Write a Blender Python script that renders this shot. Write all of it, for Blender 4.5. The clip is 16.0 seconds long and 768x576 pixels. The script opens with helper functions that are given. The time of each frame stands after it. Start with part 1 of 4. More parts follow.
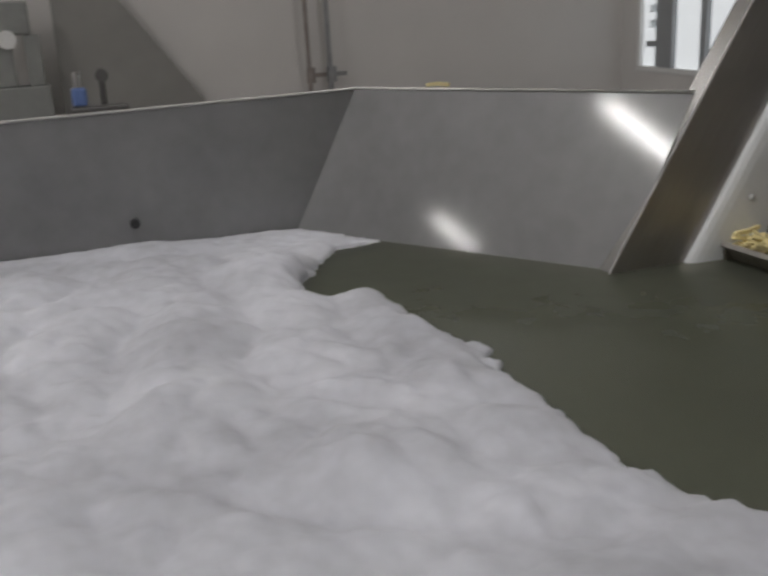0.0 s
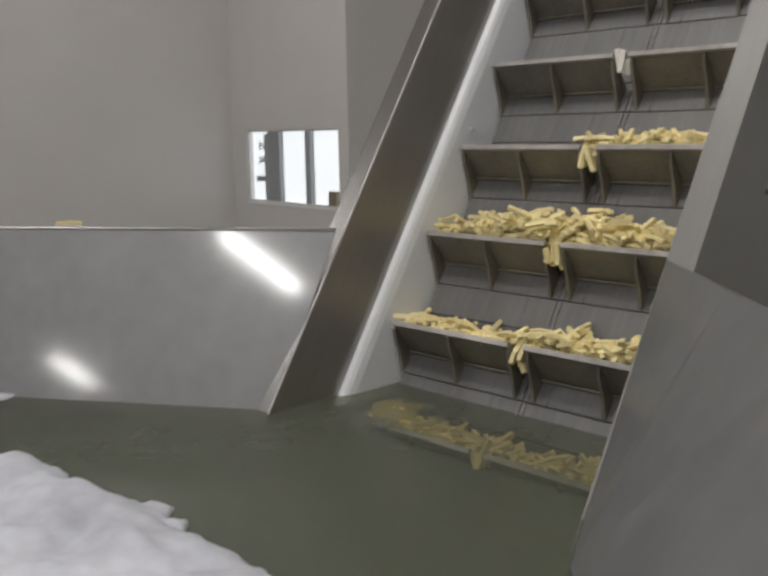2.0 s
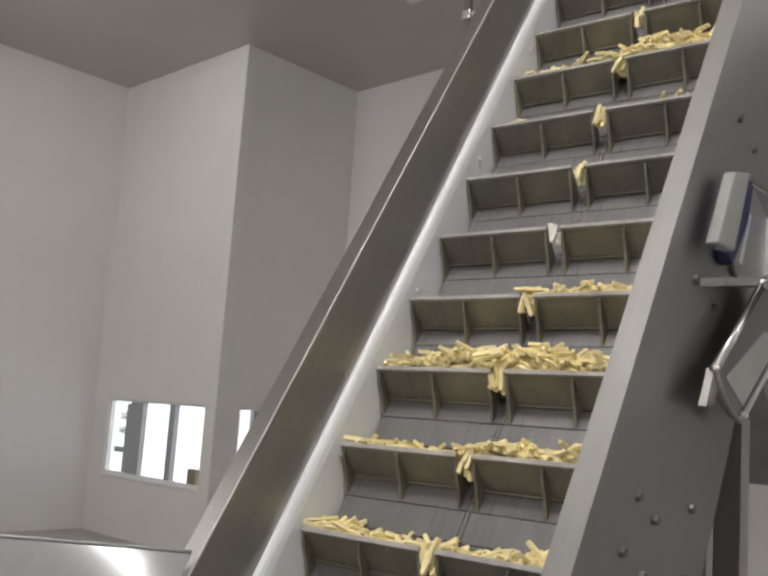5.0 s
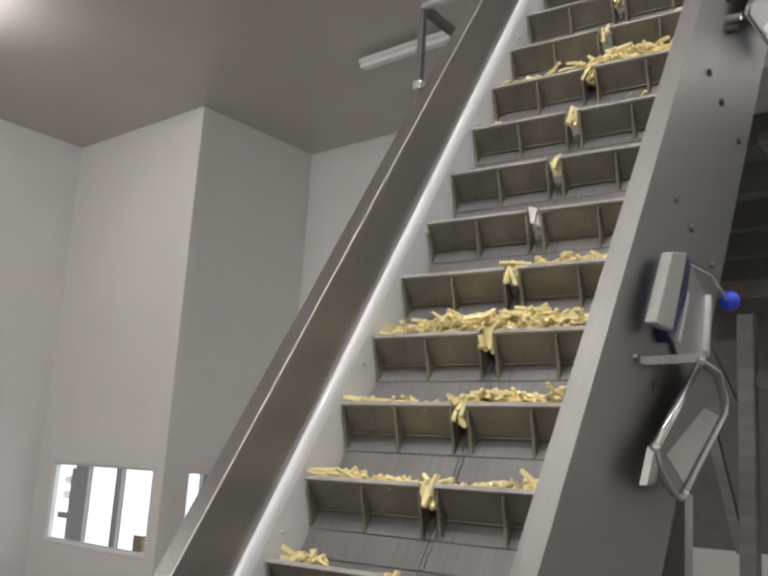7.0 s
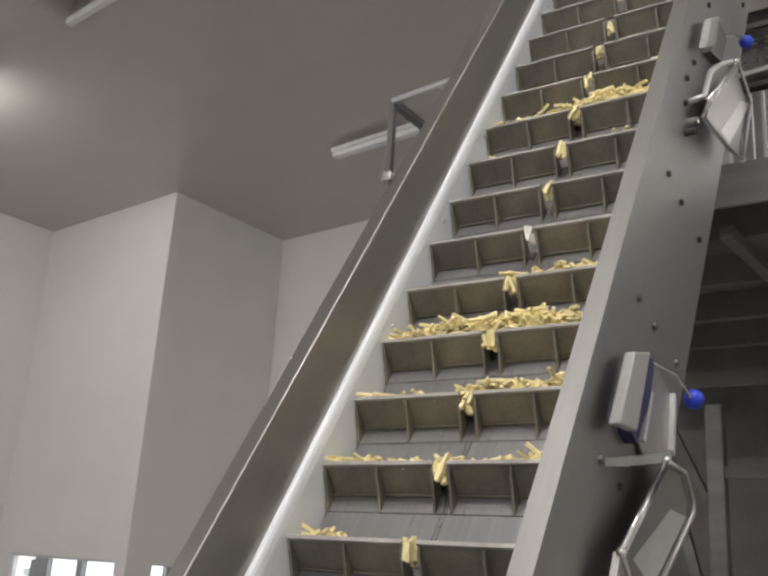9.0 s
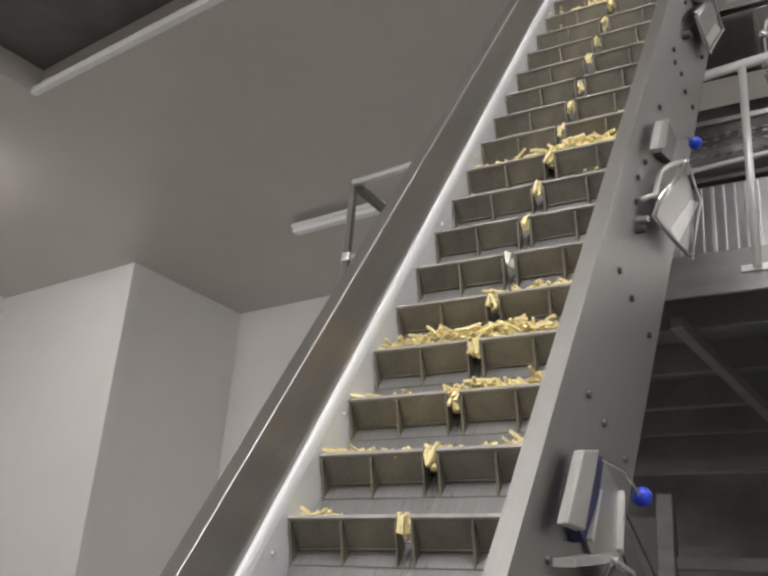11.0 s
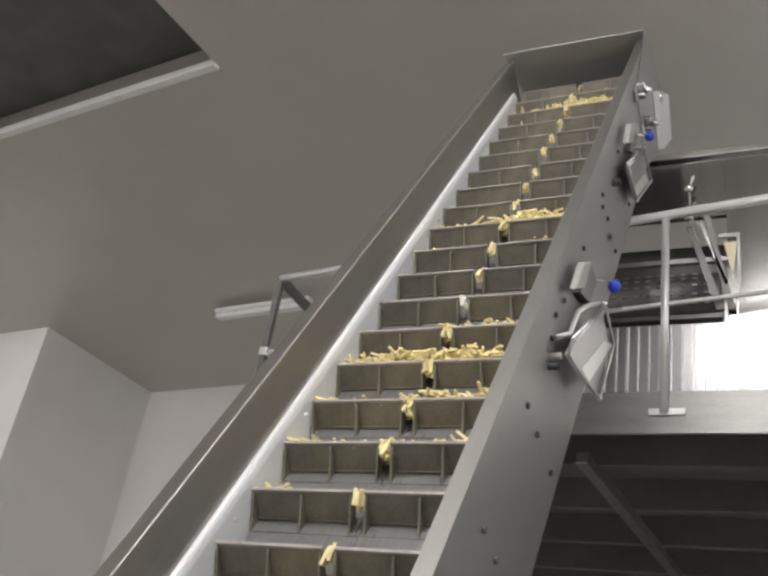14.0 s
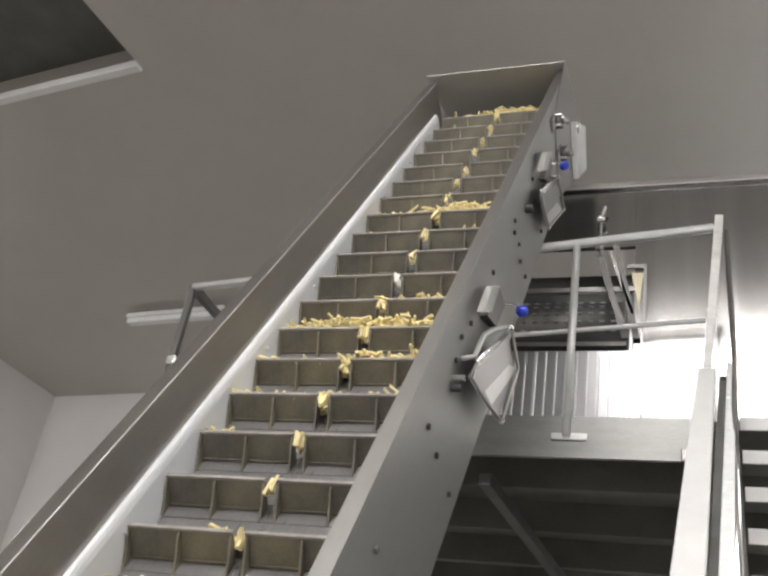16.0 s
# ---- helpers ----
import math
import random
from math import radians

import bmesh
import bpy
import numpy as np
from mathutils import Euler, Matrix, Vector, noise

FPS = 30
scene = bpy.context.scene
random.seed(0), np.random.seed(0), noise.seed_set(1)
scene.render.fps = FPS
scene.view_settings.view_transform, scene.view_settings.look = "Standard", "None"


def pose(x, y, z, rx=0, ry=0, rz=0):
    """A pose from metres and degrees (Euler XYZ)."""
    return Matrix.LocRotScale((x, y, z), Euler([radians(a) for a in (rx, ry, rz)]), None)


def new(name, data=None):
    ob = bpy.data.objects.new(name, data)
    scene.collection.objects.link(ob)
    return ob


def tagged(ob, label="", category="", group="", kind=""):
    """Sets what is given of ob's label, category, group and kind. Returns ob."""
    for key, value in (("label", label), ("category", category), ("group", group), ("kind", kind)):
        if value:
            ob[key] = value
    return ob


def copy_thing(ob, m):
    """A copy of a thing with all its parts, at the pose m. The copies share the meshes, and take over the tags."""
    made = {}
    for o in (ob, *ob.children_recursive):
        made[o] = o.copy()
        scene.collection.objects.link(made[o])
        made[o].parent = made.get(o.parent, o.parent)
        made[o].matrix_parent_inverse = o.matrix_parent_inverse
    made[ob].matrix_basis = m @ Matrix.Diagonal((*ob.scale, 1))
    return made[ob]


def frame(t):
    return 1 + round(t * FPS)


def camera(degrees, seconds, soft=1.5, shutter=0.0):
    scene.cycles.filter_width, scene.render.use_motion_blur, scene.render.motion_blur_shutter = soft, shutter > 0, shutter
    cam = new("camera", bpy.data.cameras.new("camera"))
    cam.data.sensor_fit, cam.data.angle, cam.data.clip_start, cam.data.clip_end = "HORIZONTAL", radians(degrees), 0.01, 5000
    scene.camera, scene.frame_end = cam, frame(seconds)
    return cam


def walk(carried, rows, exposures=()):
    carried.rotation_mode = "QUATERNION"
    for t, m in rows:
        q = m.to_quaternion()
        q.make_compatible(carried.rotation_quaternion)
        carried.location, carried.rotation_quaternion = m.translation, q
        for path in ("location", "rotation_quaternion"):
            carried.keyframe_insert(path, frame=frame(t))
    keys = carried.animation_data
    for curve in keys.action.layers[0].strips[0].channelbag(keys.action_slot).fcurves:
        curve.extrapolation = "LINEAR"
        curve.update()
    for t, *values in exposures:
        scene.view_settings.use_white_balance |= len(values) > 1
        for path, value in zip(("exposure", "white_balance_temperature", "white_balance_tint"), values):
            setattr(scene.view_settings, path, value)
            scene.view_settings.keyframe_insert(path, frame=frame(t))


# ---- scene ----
cam = camera(44.98, 16.0, soft=2.6, shutter=0.4)
ROWS = [
    (0, 1.402, -1.14, 1.607, 73.22, 2.73, 69.4),
    (0.5, 1.373, -1.14, 1.604, 74.72, 2.66, 62.78),
    (1, 1.337, -1.137, 1.604, 75.53, 3.4, 56.18),
    (1.5, 1.317, -1.149, 1.613, 77.57, 2.29, 50.38),
    (2, 1.306, -1.148, 1.616, 80.38, 1.05, 46.17),
    (2.5, 1.296, -1.16, 1.631, 84.11, -0.57, 43.05),
    (3, 1.296, -1.162, 1.644, 87.28, -1.96, 41.28),
    (3.5, 1.299, -1.169, 1.658, 90.22, -2.28, 39.96),
    (4, 1.296, -1.159, 1.675, 93.18, -3.18, 39.32),
    (6.5, 1.325, -1.17, 1.729, 101.08, -3.67, 36.03),
    (7, 1.324, -1.159, 1.737, 101.65, -3.73, 35.25),
    (7.5, 1.328, -1.157, 1.746, 103.2, -2.24, 35.71),
    (8, 1.327, -1.147, 1.75, 103.62, -2.17, 35.78),
    (8.5, 1.332, -1.156, 1.758, 105.56, -2.82, 34.73),
    (9, 1.335, -1.152, 1.767, 106.96, -3.63, 33.47),
    (11.5, 1.352, -1.159, 1.805, 113.52, -4.99, 29.67),
    (12, 1.355, -1.154, 1.813, 115.29, -6, 28.65),
    (12.5, 1.358, -1.157, 1.821, 116.23, -6.42, 27.44),
    (13, 1.362, -1.162, 1.824, 117.27, -6.89, 26.39),
    (13.5, 1.363, -1.157, 1.831, 118.16, -7.67, 25.37),
    (14, 1.366, -1.156, 1.836, 118.69, -8.74, 23.17),
    (14.5, 1.375, -1.158, 1.841, 119.48, -8.66, 20.93),
    (15, 1.383, -1.157, 1.845, 120.54, -8.87, 18.85),
    (15.5, 1.387, -1.154, 1.848, 120.97, -8.96, 17.37),
    (16, 1.393, -1.141, 1.85, 120.46, -8.73, 17.41),
]
walk(cam, [(r[0], pose(*r[1:])) for r in ROWS], [(0, -1.15), (1, -1.0), (2, -0.66), (3.5, -0.39), (7, -0.22), (9, -0.17), (11, -0.07), (14, 0.0), (16, 0.04)])

# ---------------------------------------------------------------- light
world = bpy.data.worlds.new("world")
scene.world = world
world.use_nodes = True
world.node_tree.nodes["Background"].inputs[0].default_value = (0.75, 0.82, 0.9, 1)
world.node_tree.nodes["Background"].inputs[1].default_value = 0.15
LAMP = 1.6


def area(name, x, y, z, sx, sy, watts, rx=0, ry=0, rz=0, colour=(1, 0.982, 0.972)):
    d = bpy.data.lights.new(name, "AREA")
    d.shape, d.size, d.size_y, d.energy, d.color = "RECTANGLE", sx, sy, watts * LAMP, colour
    ob = new(name, d)
    ob.matrix_world = pose(x, y, z, rx, ry, rz)
    return ob


# ---------------------------------------------------------------- materials
def material(name, colour, rough=0.5, metal=0.0, vary=0.12, scale=6.0, bump=0.0, bump_scale=60.0, stretch=(1, 1, 1),
             emit=0.0, alpha=1.0, aniso=0.0, island=0.0, spec=0.5, dirt=None, sheen=0.0):
    m = bpy.data.materials.new(name)
    m.use_nodes = True
    nt = m.node_tree
    b = nt.nodes["Principled BSDF"]
    tc = nt.nodes.new("ShaderNodeTexCoord")
    mp = nt.nodes.new("ShaderNodeMapping")
    mp.inputs["Scale"].default_value = stretch
    nt.links.new(tc.outputs["Object"], mp.inputs["Vector"])
    n1 = nt.nodes.new("ShaderNodeTexNoise")
    n1.inputs["Scale"].default_value, n1.inputs["Detail"].default_value = scale, 6
    n2 = nt.nodes.new("ShaderNodeTexNoise")
    n2.inputs["Scale"].default_value, n2.inputs["Detail"].default_value = bump_scale, 3
    for n in (n1, n2):
        nt.links.new(mp.outputs[0], n.inputs["Vector"])
    add = nt.nodes.new("ShaderNodeMath")
    add.operation = "MULTIPLY_ADD"
    nt.links.new(n2.outputs["Fac"], add.inputs[0])
    add.inputs[1].default_value = 0.4
    nt.links.new(n1.outputs["Fac"], add.inputs[2])
    ramp = nt.nodes.new("ShaderNodeValToRGB")
    lo = [max(0.0, c * (1 - vary)) for c in colour]
    hi = [min(1.0, c * (1 + vary)) for c in colour]
    if dirt:
        lo = dirt
    ramp.color_ramp.elements[0].color, ramp.color_ramp.elements[1].color = (*lo, 1), (*hi, 1)
    ramp.color_ramp.elements[0].position, ramp.color_ramp.elements[1].position = 0.45, 0.95
    nt.links.new(add.outputs[0], ramp.inputs[0])
    col = ramp.outputs[0]
    if island:
        geo = nt.nodes.new("ShaderNodeNewGeometry")
        hsv = nt.nodes.new("ShaderNodeHueSaturation")
        mr = nt.nodes.new("ShaderNodeMapRange")
        mr.inputs["To Min"].default_value, mr.inputs["To Max"].default_value = 1 - island, 1 + island
        nt.links.new(geo.outputs["Random Per Island"], mr.inputs["Value"])
        nt.links.new(mr.outputs[0], hsv.inputs["Value"])
        nt.links.new(col, hsv.inputs["Color"])
        col = hsv.outputs[0]
    nt.links.new(col, b.inputs["Base Color"])
    rr = nt.nodes.new("ShaderNodeMapRange")
    rr.inputs["To Min"].default_value, rr.inputs["To Max"].default_value = max(0.02, rough - 0.07), min(1, rough + 0.07)
    nt.links.new(n1.outputs["Fac"], rr.inputs["Value"])
    nt.links.new(rr.outputs[0], b.inputs["Roughness"])
    b.inputs["Metallic"].default_value = metal
    b.inputs["Specular IOR Level"].default_value = spec
    b.inputs["Anisotropic"].default_value = aniso
    b.inputs["Alpha"].default_value = alpha
    if emit:
        b.inputs["Emission Color"].default_value = (*colour, 1)
        b.inputs["Emission Strength"].default_value = emit
    if bump:
        bp = nt.nodes.new("ShaderNodeBump")
        bp.inputs["Strength"].default_value, bp.inputs["Distance"].default_value = bump, 0.01
        nt.links.new(n2.outputs["Fac"], bp.inputs["Height"])
        nt.links.new(bp.outputs[0], b.inputs["Normal"])
    return m


STEEL = material("brushed_stainless", (0.41, 0.395, 0.38), 0.47, 0.9, 0.1, 3, 0.06, 180, (1, 0.06, 1))
STEEL_TANK = material("tank_stainless", (0.25, 0.247, 0.252), 0.52, 0.6, 0.13, 4, 0.015, 25)
bsdf = STEEL_TANK.node_tree.nodes["Principled BSDF"]
bsdf.inputs["Coat Weight"].default_value, bsdf.inputs["Coat Roughness"].default_value = 0.44, 0.085
# Same stainless as STEEL; the near side's dimmer reflection is put into the colour.
STEEL_PLATE = material("dimmed_side_plate", (0.27, 0.262, 0.255), 0.42, 0.92, 0.07, 2, 0.03, 120, (1, 0.06, 1))
STEEL_BRIGHT = material("polished_stainless", (0.68, 0.67, 0.66), 0.2, 1.0, 0.08, 8, 0.03, 200)
STEEL_SHEEN = material("smooth_stainless", (0.55, 0.54, 0.53), 0.22, 0.95, 0.06, 3, 0.02, 120, (1, 0.06, 1))
# Steel hood: the lit hall it mirrors is put in as paler colour.
HOOD = material("pale_lit_hood_sheet", (0.50, 0.49, 0.475), 0.5, 0.35, 0.07, 3, 0.02, 90)
STEEL_FLAP = material("pale_satin_steel", (0.55, 0.545, 0.53), 0.42, 0.7, 0.08, 6)
GALV = material("galvanised_sheet", (0.47, 0.47, 0.48), 0.33, 0.85, 0.06, 3, 0.02, 40)
GALV_DULL = material("dull_galvanised", (0.225, 0.222, 0.216), 0.45, 0.75, 0.22, 4, 0.03, 60, (0.5, 1, 3))
EDGE = material("brushed_edge_beam", (0.29, 0.286, 0.28), 0.46, 0.8, 0.2, 4, 0.03, 60, (0.5, 1, 3))
SHEET_GREY = material("grey_casing_sheet", (0.31, 0.307, 0.304), 0.12, 0.95, 0.10, 3.5, 0.0, 60, (2.5, 1, 0.12))
RAIL = material("satin_rail", (0.74, 0.74, 0.74), 0.34, 0.45, 0.1, 3, 0.02, 60)
CARTON = material("brown_card", (0.27, 0.225, 0.16), 0.7, 0, 0.1, 8)
PALE = material("pale_scrap", (0.84, 0.82, 0.74), 0.5, 0, 0.08, 12)
CREAM = material("pale_yellow_panel", (0.80, 0.72, 0.50), 0.5, 0, 0.06, 6)
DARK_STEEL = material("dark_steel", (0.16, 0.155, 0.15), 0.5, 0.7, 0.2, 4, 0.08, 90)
PLASTIC = material("white_plastic", (0.90, 0.92, 0.945), 0.35, 0, 0.03, 4, 0.03, 120, dirt=(0.84, 0.86, 0.885))
BELT = material("grey_belt_plastic", (0.156, 0.151, 0.15), 0.30, 0, 0.16, 9, 0.2, 60, (9, 0.5, 1))
FLIGHT = material("brown_grey_flight_plastic", (0.225, 0.203, 0.152), 0.38, 0, 0.12, 8, 0.1, 90, dirt=(0.125, 0.115, 0.099))
# Worn brown lip; its glossy glint is partly put into the paler colour.
LIP = material("worn_glint_lip", (0.39, 0.365, 0.34), 0.19, 0, 0.2, 20)
FRY = material("raw_potato", (0.92, 0.79, 0.42), 0.45, 0, 0.10, 18, 0.1, 150, island=0.09)
WALL = material("pale_wall_panel", (0.74, 0.722, 0.705), 0.45, 0, 0.03, 1.2, 0.02, 30)
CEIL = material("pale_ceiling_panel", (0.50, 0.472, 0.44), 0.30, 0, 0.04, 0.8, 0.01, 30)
FLOOR = material("grey_concrete", (0.42, 0.40, 0.38), 0.6, 0, 0.2, 2, 0.1, 40)
BLUE = material("blue_plastic", (0.02, 0.05, 0.55), 0.4, 0, 0.1, 10)
BLACK = material("black_rubber", (0.03, 0.03, 0.03), 0.6, 0, 0.2, 10)
# Ceiling recess and platform underside: their shade is put into this colour.
DARK = material("painted_dark_shade", (0.115, 0.115, 0.104), 0.7, 0, 0.2, 3)
MULLION = material("grey_window_paint", (0.36, 0.375, 0.39), 0.5, 0, 0.06, 5)
WHITE = material("white_paint", (0.78, 0.78, 0.77), 0.5, 0, 0.05, 5, 0.03, 60)
LIT = material("daylight_pane", (0.93, 0.97, 1.0), 0.5, 0, 0.0, 3, emit=1.12)
TUBE = material("lit_tube", (1.0, 0.98, 0.95), 0.5, 0, 0.0, 3, emit=30.0)
FROST = material("frosted_cover", (0.86, 0.87, 0.87), 0.25, 0, 0.08, 30, 0.05, 60)
BACKLIT = material("translucent_box", (0.85, 0.87, 0.88), 0.8, 0, 0.04, 8)
BACKLIT.node_tree.nodes["Principled BSDF"].inputs["Transmission Weight"].default_value = 0.75
NAVY = material("dark_blue_edge", (0.03, 0.03, 0.10), 0.4, 0.2, 0.2, 10)
COVER = material("grey_cover_sheet", (0.31, 0.305, 0.29), 0.6, 0, 0.06, 3)
DULL_BLUE = material("dull_blue_paint", (0.10, 0.16, 0.36), 0.5, 0, 0.1, 10)
GREY = material("grey_enamel", (0.30, 0.31, 0.30), 0.5, 0, 0.1, 6)
COPPER = material("brown_pipe", (0.34, 0.30, 0.28), 0.4, 0.3, 0.2, 8)
PIPE_GREY = material("grey_pipe", (0.34, 0.345, 0.355), 0.4, 0.5, 0.2, 8)


def foam_material():
    m = material("white_foam", (0.70, 0.71, 0.765), 0.6, 0, 0.05, 3.2, 0.02, 26, dirt=(0.44, 0.447, 0.485))
    b = m.node_tree.nodes["Principled BSDF"]
    for n in m.node_tree.nodes:
        if n.type == "TEX_NOISE":
            n.inputs["Detail"].default_value = 2
    b.inputs["Subsurface Weight"].default_value = 0.6
    b.inputs["Subsurface Radius"].default_value = (0.02, 0.02, 0.02)
    b.inputs["Subsurface Scale"].default_value = 1.0
    return m


FOAM = foam_material()


def water_material(name, cover, gloss, bump):
    m = bpy.data.materials.new(name)
    m.use_nodes = True
    nt = m.node_tree
    b = nt.nodes["Principled BSDF"]
    out = nt.nodes["Material Output"]
    tc = nt.nodes.new("ShaderNodeTexCoord")
    n = nt.nodes.new("ShaderNodeTexNoise")
    n.inputs["Scale"].default_value, n.inputs["Detail"].default_value = 3.0, 3
    nt.links.new(tc.outputs["Object"], n.inputs["Vector"])
    ramp = nt.nodes.new("ShaderNodeValToRGB")
    ramp.color_ramp.elements[0].color, ramp.color_ramp.elements[1].color = (0.126, 0.136, 0.110, 1), (0.142, 0.152, 0.124, 1)
    nt.links.new(n.outputs["Fac"], ramp.inputs[0])
    nt.links.new(ramp.outputs[0], b.inputs["Base Color"])
    b.inputs["Roughness"].default_value = 0.3
    b.inputs["Specular IOR Level"].default_value = gloss
    n3 = nt.nodes.new("ShaderNodeTexNoise")
    n3.inputs["Scale"].default_value = 9.0
    nt.links.new(tc.outputs["Object"], n3.inputs["Vector"])
    bp = nt.nodes.new("ShaderNodeBump")
    bp.inputs["Strength"].default_value, bp.inputs["Distance"].default_value = bump, 0.01
    nt.links.new(n3.outputs["Fac"], bp.inputs["Height"])
    nt.links.new(bp.outputs[0], b.inputs["Normal"])
    tr = nt.nodes.new("ShaderNodeBsdfTransparent")
    tr.inputs[0].default_value = (0.95, 0.93, 0.82, 1)
    mix = nt.nodes.new("ShaderNodeMixShader")
    n4 = nt.nodes.new("ShaderNodeTexNoise")
    n4.inputs["Scale"].default_value, n4.inputs["Detail"].default_value = 16.0, 4
    nt.links.new(tc.outputs["Object"], n4.inputs["Vector"])
    mr = nt.nodes.new("ShaderNodeMapRange")
    mr.inputs["From Min"].default_value, mr.inputs["From Max"].default_value = 0.3, 0.7
    mr.inputs["To Min"].default_value, mr.inputs["To Max"].default_value = cover - 0.015, cover + 0.015
    nt.links.new(n4.outputs["Fac"], mr.inputs["Value"])
    nt.links.new(mr.outputs[0], mix.inputs[0])
    nt.links.new(tr.outputs[0], mix.inputs[1])
    nt.links.new(b.outputs[0], mix.inputs[2])
    nt.links.new(mix.outputs[0], out.inputs["Surface"])
    return m


WATER = water_material("murky_green_water", 0.54, 0.3, 0.07)
MURK = material("murky_depth", (0.135, 0.145, 0.115), 0.9, 0, 0.1, 3, spec=0.0)


# ---------------------------------------------------------------- mesh helpers
def mesh_of(name, bm, mat):
    me = bpy.data.meshes.new(name)
    bmesh.ops.recalc_face_normals(bm, faces=bm.faces)
    bm.to_mesh(me)
    bm.free()
    me.materials.append(mat)
    return me


def part(name, bm, mat, parent=None, label="", smooth=False):
    me = mesh_of(name, bm, mat)
    if smooth:
        me.polygons.foreach_set("use_smooth", [True] * len(me.polygons))
    ob = new(name, me)
    if parent is not None:
        ob.parent = parent
    if label:
        ob["label"] = label
    return ob


def box(bm, x0, x1, y0, y1, z0, z1, m=None, bevel=0.0):
    vs = [bm.verts.new((x, y, z)) for x in (x0, x1) for y in (y0, y1) for z in (z0, z1)]
    fs = [bm.faces.new([vs[i] for i in q]) for q in ((0, 1, 3, 2), (4, 6, 7, 5), (0, 4, 5, 1), (2, 3, 7, 6), (0, 2, 6, 4), (1, 5, 7, 3))]
    if bevel:
        es = {e for f in fs for e in f.edges}
        r = bmesh.ops.bevel(bm, geom=list(es), offset=bevel, segments=2, affect="EDGES", profile=0.5)
        vs = list({v for f in r["faces"] for v in f.verts})
    if m is not None:
        bmesh.ops.transform(bm, matrix=m, verts=vs)
    return bm


def boxed(*a, **k):
    return box(bmesh.new(), *a, **k)


def tube(bm, points, r, n=10, closed=False):
    """A round bar along points."""
    pts = [Vector(p) for p in points]
    rings = []
    for i, p in enumerate(pts):
        a = pts[i - 1] if (i or closed) else p
        b = pts[(i + 1) % len(pts)] if (i + 1 < len(pts) or closed) else p
        d = (b - a).normalized()
        u = d.orthogonal().normalized() if not rings else (rings[-1][1] - d * rings[-1][1].dot(d)).normalized()
        w = d.cross(u)
        rings.append(([bm.verts.new(p + r * (math.cos(2 * math.pi * k / n) * u + math.sin(2 * math.pi * k / n) * w)) for k in range(n)], u))
    rr = [q[0] for q in rings]
    for a, b in zip(rr, rr[1:] + ([rr[0]] if closed else [])):
        for k in range(n):
            bm.faces.new((a[k], a[(k + 1) % n], b[(k + 1) % n], b[k]))
    if not closed:
        bm.faces.new(rr[0][::-1])
        bm.faces.new(rr[-1])
    return bm


def slab(bm, quad, thick, normal=None):
    """A plate over a planar polygon, thickened along normal."""
    q = [Vector(p) for p in quad]
    n = Vector(normal).normalized() if normal else (q[1] - q[0]).cross(q[2] - q[0]).normalized()
    a = [bm.verts.new(p) for p in q]
    b = [bm.verts.new(p + n * thick) for p in q]
    bm.faces.new(a[::-1])
    bm.faces.new(b)
    for i in range(len(q)):
        j = (i + 1) % len(q)
        bm.faces.new((a[i], a[j], b[j], b[i]))
    return bm


def empty(name, m=None):
    ob = new(name)
    ob.empty_display_size = 0.1
    if m is not None:
        ob.matrix_world = m
    return ob


def bolt(name, parent, m, mat=None, r=0.009):
    bm = bmesh.new()
    bmesh.ops.create_cone(bm, cap_ends=True, segments=6, radius1=r, radius2=r * 0.9, depth=0.008)
    bmesh.ops.translate(bm, verts=bm.verts, vec=(0, 0, 0.004))
    bmesh.ops.transform(bm, matrix=m, verts=bm.verts)
    return part(name, bm, mat or DARK_STEEL, parent)


# ---------------------------------------------------------------- plan
FLOOR_Z = -0.45                # the hall floor lies below the wash area
ZO = 1.05                      # floor to the origin of the incline
INCLINE = 58.452
CONV = pose(0, 0, ZO, INCLINE, 0, 0)
WATER_Z = 1.111
RIM = 1.432
CEILING = 6.98
SPEED, PITCH, LIP0 = 0.15558, 0.2, 0.109     # belt speed, distance of flights, lip of flight 0 at the start
HEIGHT, LEAN = 0.076, 0.027                  # of a flight
TOP_S, RADIUS = 5.05, 0.06
LOOP = 12.0
RUN = (LOOP - 2 * math.pi * RADIUS) / 2
LOW_S = TOP_S - RUN
PLATE_TOP = 0.182


# ---------------------------------------------------------------- the hall
def wall_panel(name, x0, y0, x1, y1, z0=FLOOR_Z, z1=CEILING, thick=0.15, holes=(), mat=None):
    """A wall from (x0, y0) to (x1, y1), seen from its right-hand side, with rectangular holes (a0, a1, z0, z1) along it."""
    L = math.hypot(x1 - x0, y1 - y0)
    bm = bmesh.new()
    xs = sorted({0.0, L, *[h[0] for h in holes], *[h[1] for h in holes]})
    for a, b in zip(xs, xs[1:]):
        hs = sorted([h for h in holes if h[0] <= a + 1e-6 and h[1] >= b - 1e-6], key=lambda h: h[2])
        z = z0
        for h in hs:
            box(bm, a, b, 0, thick, z, h[2])
            z = h[3]
        box(bm, a, b, 0, thick, z, z1)
    bmesh.ops.remove_doubles(bm, verts=bm.verts, dist=1e-5)
    ob = part(name, bm, mat or WALL)
    ob.matrix_world = pose(x0, y0, 0, 0, 0, math.degrees(math.atan2(y1 - y0, x1 - x0)))
    return tagged(ob, "pale smooth insulated wall panels of the hall", "wall", kind="structure")


